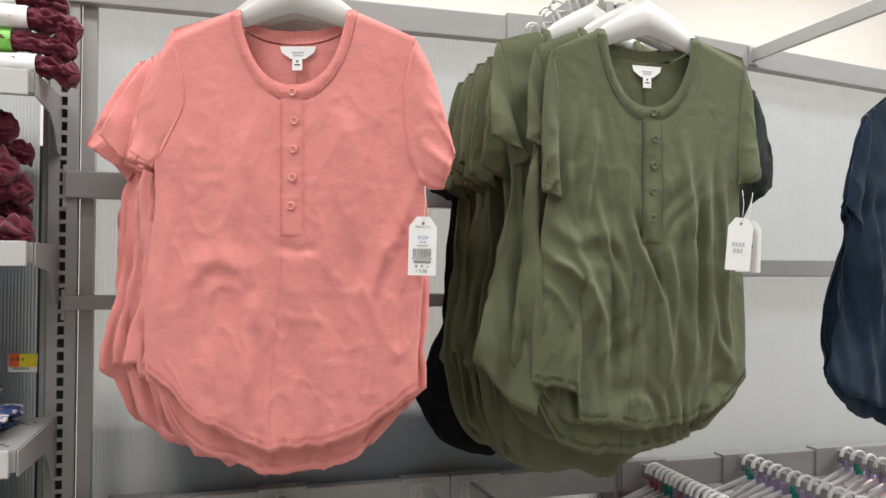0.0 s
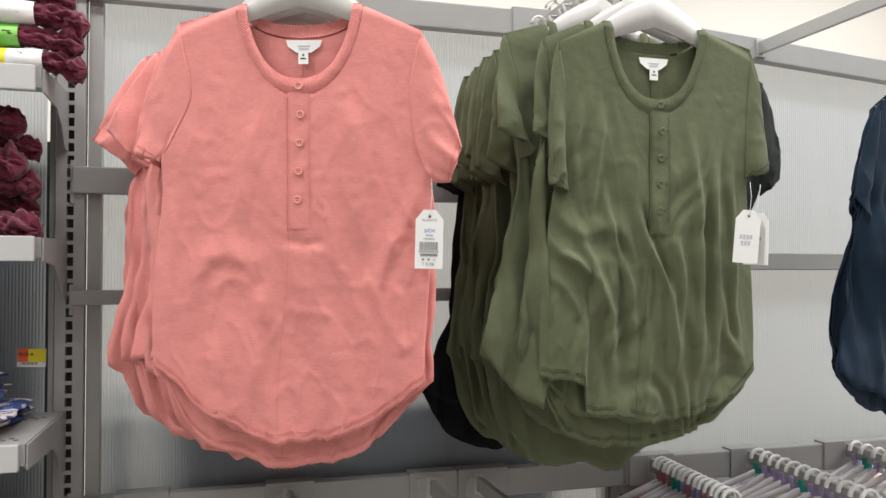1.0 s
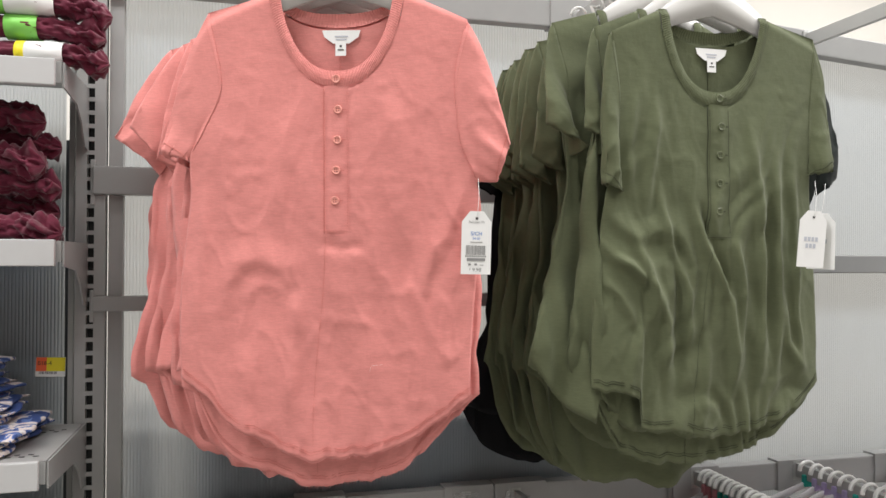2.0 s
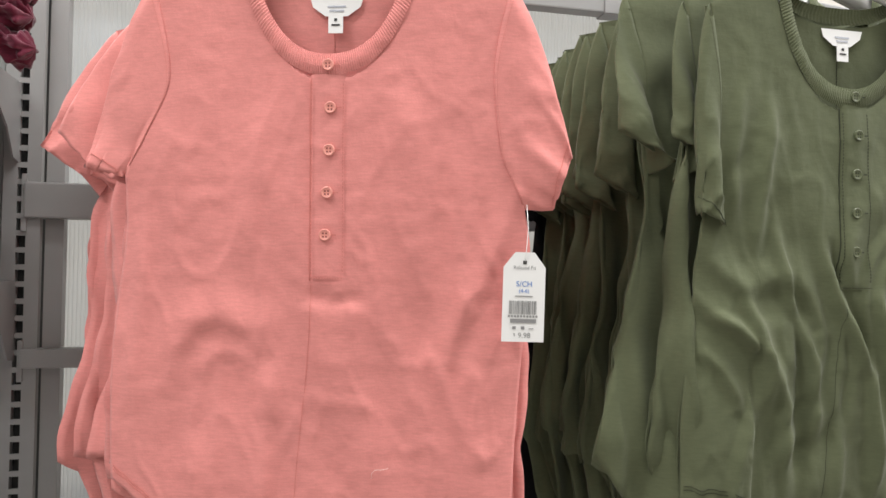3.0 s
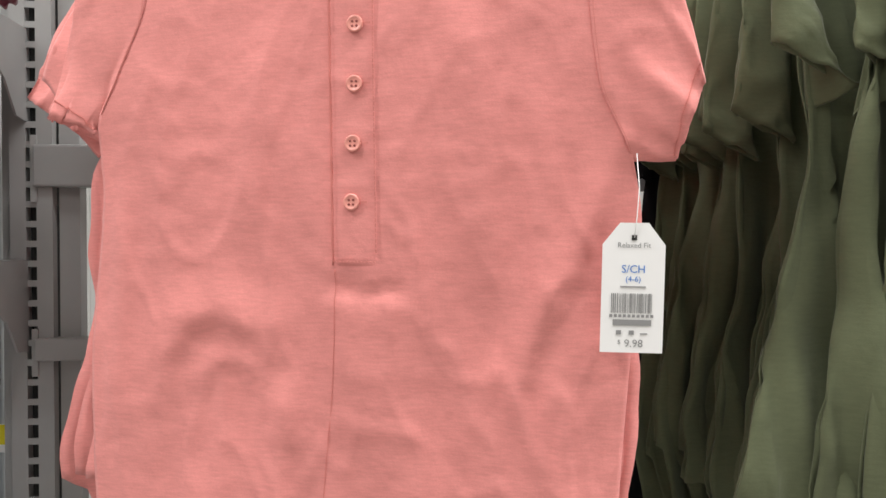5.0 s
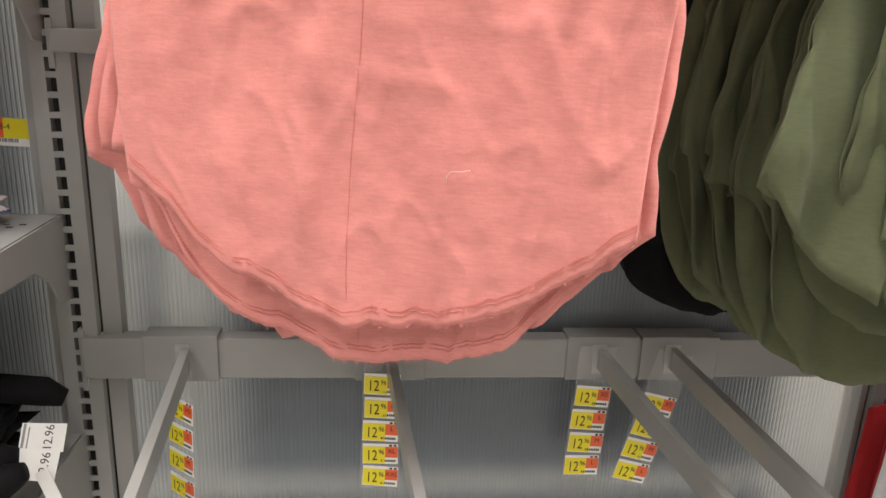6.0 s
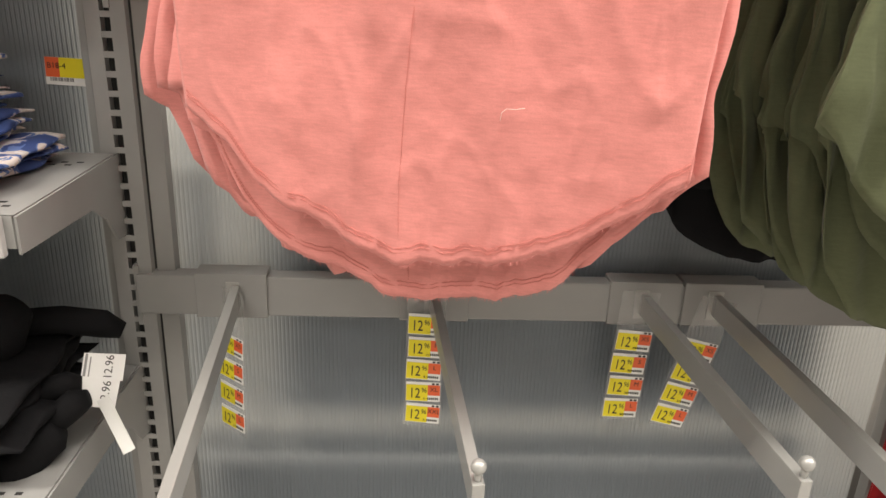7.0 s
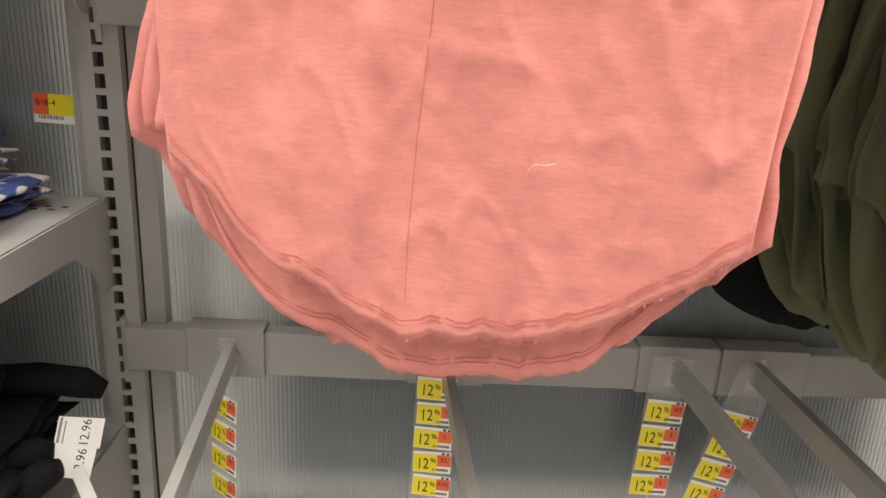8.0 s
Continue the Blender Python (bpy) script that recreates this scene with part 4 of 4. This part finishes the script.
def price_label(parent, x, z, size_text, cents="96", tilt=0.0):
    """A shelf price label: yellow with the price, orange with the size, a white edge."""
    lab = part("price_label", boxes_mesh("price_label", [(-0.026, 0.026, -0.0008, 0.0, -0.0165, 0.0165)]), M_PAPER, parent, "yellow and orange price label", pose(x, -0.001, z, 0, tilt, 0))
    part("yellow_field", boxes_mesh("yellow_field", [(-0.0255, 0.007, -0.0012, -0.0009, -0.0155, 0.012)]), M_YELLOW, lab)
    part("orange_field", boxes_mesh("orange_field", [(0.007, 0.0255, -0.0012, -0.0009, -0.0055, 0.012)]), M_ORANGE, lab)
    part("lettering", text_mesh("12", 0.024), M_INK, lab, m=Matrix.Translation((-0.0125, -0.0016, -0.003)) @ Matrix.Diagonal((0.72, 1, 1, 1)))
    part("lettering", text_mesh(cents, 0.0115), M_INK, lab, m=Matrix.Translation((0.0015, -0.0016, 0.003)) @ Matrix.Diagonal((0.7, 1, 1, 1)))
    part("lettering", text_mesh(size_text, 0.010), M_INK, lab, m=pose(0.0165, -0.0016, 0.0045))
    bars([(0.001 + 0.0028 * k, 0.003 + 0.0028 * k, -0.0012, -0.0009, -0.013, -0.0095) for k in range(8)], M_INK, lab, "barcode")
    bars([(0.013, 0.017, -0.0012, -0.0009, 0.0127, 0.0155), (0.0195, 0.0235, -0.0012, -0.0009, 0.0127, 0.0155)], M_INK, lab)
    return lab


M_CLEAR = clear_plastic("clear_strip_plastic", (0.8, 0.8, 0.8), 0.2, 0.1)
_nt = M_CLEAR.node_tree
_tp = _nt.nodes.new("ShaderNodeBsdfTransparent")
_mx = _nt.nodes.new("ShaderNodeMixShader")
_mx.inputs[0].default_value = 0.88
_src = _nt.nodes["Material Output"].inputs[0].links[0].from_socket
_nt.links.new(_src, _mx.inputs[1])
_nt.links.new(_tp.outputs[0], _mx.inputs[2])
_nt.links.new(_mx.outputs[0], _nt.nodes["Material Output"].inputs[0])


def price_strip(x, y, z_top, sizes, yaw=0.0, roll=0.0, pitch=0.042, drop=0.075):
    ob = empty("price_strip", pose(x, y, z_top, 0, roll, yaw), "clear strip of yellow price labels hanging from the rail", "price strip", "price strips")
    n = len(sizes)
    part("strip", boxes_mesh("strip", [(-0.028, 0.028, 0.0, 0.0006, -drop - pitch * n, 0.0)]), M_CLEAR, ob, "clear plastic strip")
    for k, t in enumerate(sizes):
        price_label(ob, random.uniform(-0.0015, 0.0015), -drop - pitch * (k + 0.42), t, tilt=random.uniform(-2, 2))
    return ob


price_strip(0.008, 1.935, 0.985, ("XS", "S", "M", "L"), yaw=-38, roll=3, pitch=0.043, drop=0.07)
price_strip(0.291, 1.93, 0.985, ("S", "M", "L", "XL", "XXL"), yaw=-4, roll=1, pitch=0.0375, drop=0.030)
price_strip(0.604, 1.935, 0.995, ("XS", "S", "M", "L"), yaw=0, roll=3, pitch=0.0385, drop=0.063)
price_strip(0.722, 1.935, 0.985, ("XS", "S", "M", "L"), yaw=2, roll=14, pitch=0.0385, drop=0.070)

card = empty("shelf_card", pose(-0.2065, 1.9895, 1.2785, 0, 2, 0), "yellow and orange shelf card stuck on the back panel", "shelf card")
part("card", boxes_mesh("card", [(-0.026, 0.026, -0.0006, 0.0, -0.0185, 0.0185)]), M_PAPER, card)
part("orange_field", boxes_mesh("orange_field", [(-0.0255, -0.007, -0.001, -0.0007, -0.008, 0.0183)]), M_ORANGE, card)
part("yellow_field", boxes_mesh("yellow_field", [(-0.007, 0.0255, -0.001, -0.0007, -0.008, 0.0183)]), M_YELLOW, card)
part("lettering", text_mesh("B18-4", 0.0105), M_INK, card, m=pose(-0.0105, -0.0014, 0.007))
bars([(-0.02 + 0.0026 * k, -0.0187 + 0.0026 * k + 0.0005 * (k % 3), -0.001, -0.0007, -0.0135, -0.0085) for k in range(12)], M_GREY_INK, card)


# ---- clothes on the shelves ----
def print_material():
    mat, nt, bsdf = nodes_of("blue_floral_print")
    tc = nt.nodes.new("ShaderNodeTexCoord")
    n = nt.nodes.new("ShaderNodeTexNoise")
    n.inputs["Scale"].default_value, n.inputs["Detail"].default_value, n.inputs["Distortion"].default_value = 26, 2, 1.6
    nt.links.new(tc.outputs["Object"], n.inputs["Vector"])
    ramp = nt.nodes.new("ShaderNodeValToRGB")
    ramp.color_ramp.interpolation = "CONSTANT"
    els = ramp.color_ramp.elements
    els[0].color, els[1].color = (0.03, 0.06, 0.20, 1), (0.62, 0.55, 0.52, 1)
    els[1].position = 0.50
    e = els.new(0.43)
    e.color = (0.10, 0.16, 0.38, 1)
    e = els.new(0.60)
    e.color = (0.70, 0.66, 0.66, 1)
    nt.links.new(n.outputs["Fac"], ramp.inputs[0])
    nt.links.new(ramp.outputs[0], bsdf.inputs["Base Color"])
    bsdf.inputs["Roughness"].default_value = 0.85
    return mat


M_PRINT = print_material()


def folded(m, w, d, h, mat, seed, label, category, group, rough=1.0):
    """A folded garment: layers with a rounded, crumpled fold towards +x."""
    ob = empty("folded_garment", m, label, category, group)
    rng = random.Random(seed)
    layers = 3
    for k in range(layers):
        z0, t = h * k / layers, h / layers * 1.08
        rows = []
        ext = rng.uniform(-0.014, 0.012)
        for j in range(30):
            y = -d / 2 + d * j / 29
            ring = []
            for i in range(28):
                q = 2 * math.pi * i / 28
                c, sn = math.cos(q), math.sin(q)
                x = (w / 2 + ext) * (abs(c) ** 0.35) * (1 if c > 0 else -1)
                z = z0 + t / 2 + t / 2 * (abs(sn) ** 0.6) * (1 if sn > 0 else -1)
                e = 1 - 0.5 * (abs(j - 14.5) / 14.5) ** 8
                nn = noise.noise((x * 14 + seed, y * 16, z * 20 + k))
                ring.append((x + 0.014 * rough * nn * (c > 0.2), y + 0.01 * rough * noise.noise((x * 20, z * 30, seed + k)), (z - z0) * e + z0 + 0.006 * rough * noise.noise((x * 18, y * 22 + seed, k * 3.0)) * (z > z0 + t / 2)))
            rows.append(ring)
        rows = [[tuple(sum(p[a] for p in rows[0]) / 28 for a in range(3))] * 28] + rows + [[tuple(sum(p[a] for p in rows[-1]) / 28 for a in range(3))] * 28]
        part("layer", grid_mesh("layer", rows, close=True), mat, ob)
    return ob


def rolled(m, r, length, mat, seed, label, group, bands):
    """A rolled shirt with a size band round it; its end is a loose crumpled roll."""
    ob = empty("rolled_shirt", m, label, "rolled shirt", group)
    rows = []
    for j in range(90):
        x = -length + length * (j / 89) ** 0.6
        k = 1 + 0.25 * smooth01(-0.06, -0.01, x) * (0.6 + 0.5 * math.sin(seed * 2.1)) - 0.55 * smooth01(-0.012, 0.0, x)
        ring = []
        for i in range(48):
            q = 2 * math.pi * i / 48
            rr = r * k * (1 + 0.75 * smooth01(-0.11, -0.03, x) * noise.noise((math.cos(q) * 2.6 + seed, math.sin(q) * 2.6 + seed * 3, x * 60)) + 0.3 * smooth01(-0.2, -0.05, x) * noise.noise((math.cos(q) * 6, math.sin(q) * 6 + seed, x * 110)) + 0.22 * noise.noise((math.cos(q) * 2 + seed, math.sin(q) * 2, x * 22)) - 0.20 * math.exp(-((math.sin(q + seed) - 0.4) / 0.12) ** 2) + 0.12 * noise.noise((math.cos(q) * 5, math.sin(q) * 5 + seed, x * 40)))
            ring.append((x, rr * 1.12 * math.cos(q), rr * 0.86 * math.sin(q) - 0.012 * smooth01(-0.08, 0, x)))
        rows.append(ring)
    rows.append([(0.004, 0, -0.012)] * 48)
    part("roll", grid_mesh("roll", rows, close=True), mat, ob)
    for x0, x1, bm_ in bands:
        band = [[(x, (r * 1.25) * math.cos(q), (r * 1.03) * math.sin(q)) for q in (2 * math.pi * i / 30 for i in range(30))] for x in (x0, (x0 + x1) / 2, x1)]
        thicken(part("size_band", grid_mesh("size_band", band, close=True), bm_, ob), 0.0006)
    return ob


for i, (x, y, z, bands) in enumerate(((-0.078, 1.79, 1.838, ((-0.125, -0.065, M_PAPER), (-0.14, -0.125, M_YELLOW))), (-0.085, 1.80, 1.882, ((-0.15, -0.10, M_GREENST),)),
                                      (-0.075, 1.80, 1.922, ((-0.16, -0.085, M_PAPER), (-0.20, -0.16, M_GREENST))), (-0.10, 1.80, 1.962, ((-0.15, -0.08, M_PAPER),)),
                                      (-0.10, 1.80, 2.002, ((-0.15, -0.08, M_PAPER),)))):
    rolled(pose(x, y, z - 0.008, 0, 0, -6 + 4 * (i % 3)), 0.0205, 0.42, M_MAROON, i + 3, "maroon rolled shirt with a size band, stacked on the shelf", "rolled shirts", bands)
for i in range(6):
    rolled(pose(-0.155 - 0.014 * (i % 2) - 0.004 * i, 1.815 + 0.035 * ((i * 2) % 3), 1.540 + 0.039 * i, 0, 0, -8 + 6 * (i % 3)), 0.024, 0.40, M_MAROON, i + 13,
           "maroon crumpled rolled shirt stacked on the lower shelf", "maroon pile", ())
for i in range(4):
    folded(pose(-0.368 - 0.022 * i + 0.012 * math.sin(i * 2.1 + 1), 1.825, 1.177 + 0.033 * i, 0, 0, -4 + 5 * math.sin(i * 2.7)), 0.34 - 0.006 * i, 0.22, 0.033, M_PRINT, 31 + i, "blue and white floral printed shirt folded on the shelf", "folded shirt", "printed pile", 1.5)
for i in range(2):
    folded(pose(-0.36 + 0.02 * i, 1.78, 0.852 + 0.05 * i, 0, 0, -6 + 7 * i), 0.34, 0.26, 0.05, M_BLACK, 41 + i, "black knit garment folded on the shelf", "folded garment", "black pile", 1.8)


def finger(pts, r, parent, nm="cuff"):
    part(nm, tube_mesh(nm, pts, [r * 0.9] + [r] * (len(pts) - 2) + [r * 0.6], 14), M_BLACK, parent)


glove = empty("knit_garment", pose(-0.185, 1.775, 0.915), "black knit garment with white paper tags, draped over the pile", "garment")
finger([(-0.16, 0.06, 0.02), (-0.08, 0.07, 0.055), (-0.01, 0.08, 0.058), (0.04, 0.09, 0.048), (0.062, 0.095, 0.036)], 0.019, glove)
finger([(-0.18, 0.03, -0.03), (-0.10, 0.02, 0.04), (-0.06, 0.02, 0.075), (-0.05, 0.05, 0.09)], 0.04, glove)
finger([(-0.12, -0.02, -0.08), (-0.06, -0.02, -0.03), (-0.01, -0.012, 0.0), (0.030, -0.008, 0.012), (0.045, -0.006, 0.012)], 0.017, glove)
finger([(-0.08, -0.06, -0.14), (-0.03, -0.05, -0.08), (0.01, -0.04, -0.03), (0.046, -0.028, 0.0), (0.060, -0.024, 0.004)], 0.018, glove)
finger([(-0.06, -0.10, -0.18), (-0.04, -0.09, -0.12), (-0.01, -0.07, -0.06), (0.02, -0.055, -0.03), (0.03, -0.05, -0.02)], 0.026, glove)
tag1 = part("paper_tag", boxes_mesh("paper_tag", [(-0.024, 0.026, -0.0004, 0.0004, -0.017, 0.017)]), M_PAPER, glove, "white paper tag", pose(0.062, 0.02, 0.022, -38, 6, 8))
part("lettering", text_mesh("12.96", 0.014), M_INK, tag1, m=pose(0.008, -0.0008, 0.0, 0, -90, 0))
bars([(-0.022, -0.019, -0.0008, -0.0005, -0.016, 0.016), (-0.016, -0.0145, -0.0008, -0.0005, -0.016, 0.012)], M_GREY_INK, tag1)
tag2 = part("paper_tag", boxes_mesh("paper_tag", [(-0.026, 0.026, -0.0004, 0.0004, -0.018, 0.018)]), M_PAPER, glove, "white paper tag", pose(0.060, -0.005, 0.0, -30, 12, 10))
part("lettering", text_mesh("12.96", 0.014), M_INK, tag2, m=pose(0.012, -0.0008, 0.0, 0, -90, 0))
part("paper_strip", boxes_mesh("paper_strip", [(-0.009, 0.009, -0.0004, 0.0004, -0.075, 0.0)]), M_PAPER, glove, "white paper strip", pose(0.070, -0.01, -0.005, -22, -32, 0))


# ---- small clothes on hangers on the lower arms ----
PASTELS = [jersey("pale_pink_jersey", (0.80, 0.60, 0.59)), jersey("white_jersey", (0.84, 0.84, 0.86)), jersey("peach_jersey", (0.80, 0.64, 0.57)), M_RED]
CLIPS = [clear_plastic("lilac_plastic", (0.58, 0.50, 0.74), 0.5), clear_plastic("teal_plastic", (0.06, 0.50, 0.42), 0.5), clear_plastic("clear_hanger_plastic", (0.86, 0.85, 0.88), 0.5),
         clear_plastic("rose_plastic", (0.66, 0.30, 0.34), 0.5)]


def small_top(m, cloth_mat, clip_mat, seed):
    """A child's top on a small clear hanger; a broad white hook goes over the arm."""
    ob = empty("small_top", m, "pastel child's top on a small plastic hanger", "top", "small tops")
    pts = [(0.021 * math.cos(q), 0, 0.021 * math.sin(q) - 0.012) for q in (radians(a) for a in range(-30, 191, 15))]
    rows = []
    for x, _, z in pts:
        n = Vector((x, 0, z + 0.012)).normalized()
        rows.append([(x + n.x * a, b, z + n.z * a) for a, b in ((-0.003, -0.0045), (0.002, -0.0045), (0.0035, 0), (0.002, 0.0045), (-0.003, 0.0045))])
    part("hook", grid_mesh("hook", rows, close=True), M_WHITE, ob, "broad white plastic hook")
    rows = []
    for i in range(25):
        x = -0.115 + 0.23 * i / 24
        a = abs(x) / 0.13
        top = -0.036 - 0.045 * a
        rows.append([(x, -0.003, top - 0.014), (x, -0.003, top), (x, 0.003, top), (x, 0.003, top - 0.014)])
    part("hanger_body", grid_mesh("hanger_body", rows, close=True), CLIPS[2], ob, "clear coloured plastic hanger")
    part("size_clip", box_bm([(-0.012, 0.012, -0.006, 0.006, -0.05, -0.022)], 0.003), clip_mat, ob)
    for side in (-1, 1):
        rows = []
        for j in range(22):
            v = j / 21
            row = []
            for i in range(25):
                u = -1 + 2 * i / 24
                top = -0.05 - 0.045 * abs(u) if abs(u) > 0.35 else -0.066 - 0.05 * (1 - (u / 0.35) ** 2) * (1 if side < 0 else 0.4)
                z = top + (-0.42 - top) * v
                row.append((u * (0.145 + 0.015 * v), side * (0.001 + 0.013 * min(1.0, v * 7) ** 0.5) * (1 - u ** 4) + 0.006 * noise.noise((u * 4 + seed, z * 6, side * 2.0)), z))
            rows.append(row)
        thicken(part("front_panel" if side < 0 else "back_panel", grid_mesh("small_panel", rows), cloth_mat, ob), 0.001)
    return ob


protos = []
for ai, (ax, y0, n, step) in enumerate(((1.161, 1.905, 14, 0.020), (1.436, 1.915, 12, 0.031), (1.733, 1.92, 10, 0.036))):
    for k in range(n):
        m = pose(ax, y0 - step * k, 1.003, 0, 0, random.uniform(-9, 9))
        key = (k * 3 + ai + k // 4) % 4 if not (ai == 0 and k in (0, 1, 2, 9)) else 3
        if ai and key == 3:
            key = 2
        if not any(p[0] == key for p in protos):
            ob = small_top(m, PASTELS[key], CLIPS[(0, 1, 0, 3)[key]], key)
            if key == 3:
                ob["label"] = "red child's top on a small plastic hanger"
            protos.append((key, ob))
        else:
            copy_thing(next(p[1] for p in protos if p[0] == key), m)

# ---- unseen light blockers behind the panels, in place of a back-to-back fixture ----
far = empty("rear_light_blocker", pose(0, 2.35, 0), "unseen dark box added behind the panels to block light, in place of back-to-back shelving", "shelving")
part("blocker_box", box_bm([(-2.2, 3.4, -0.2, 0.25, 0, 0.68)], 0.01), plain("dark_blocker", (0.05, 0.055, 0.06), 0.7), far)
# unseen boards added to cut the back light; the gaps leave brighter bands
board = plain("dark_blocker_board", (0.06, 0.065, 0.07), 0.6)
for bx in ((-0.078, -0.008, 2.030, 2.045, 0.765, 1.21), (0.045, 0.93, 2.030, 2.045, 0.765, 1.21), (-0.078, 0.93, 2.030, 2.045, 0.1, 0.725), (UP_X[0] + 0.06, UP_X[1] - 0.025, 2.030, 2.045, 0.1, 1.72)):
    tagged(part("light_blocker_board", box_bm([bx], 0.002), board), "added dark board that blocks light behind the milky panel", "board", "backing boards", "structure")
# plain box, out of sight, added to dim the right panel's lower part
grey_block = empty("right_bay_blocker", pose(1.75, 2.22, 0), "unseen grey box added behind the right panel to block back light", "shelving")
part("blocker_box", box_bm([(-0.62, 0.7, -0.12, 0.2, 0, 1.0)], 0.02), plain("grey_blocker", (0.40, 0.38, 0.36), 0.7), grey_block)
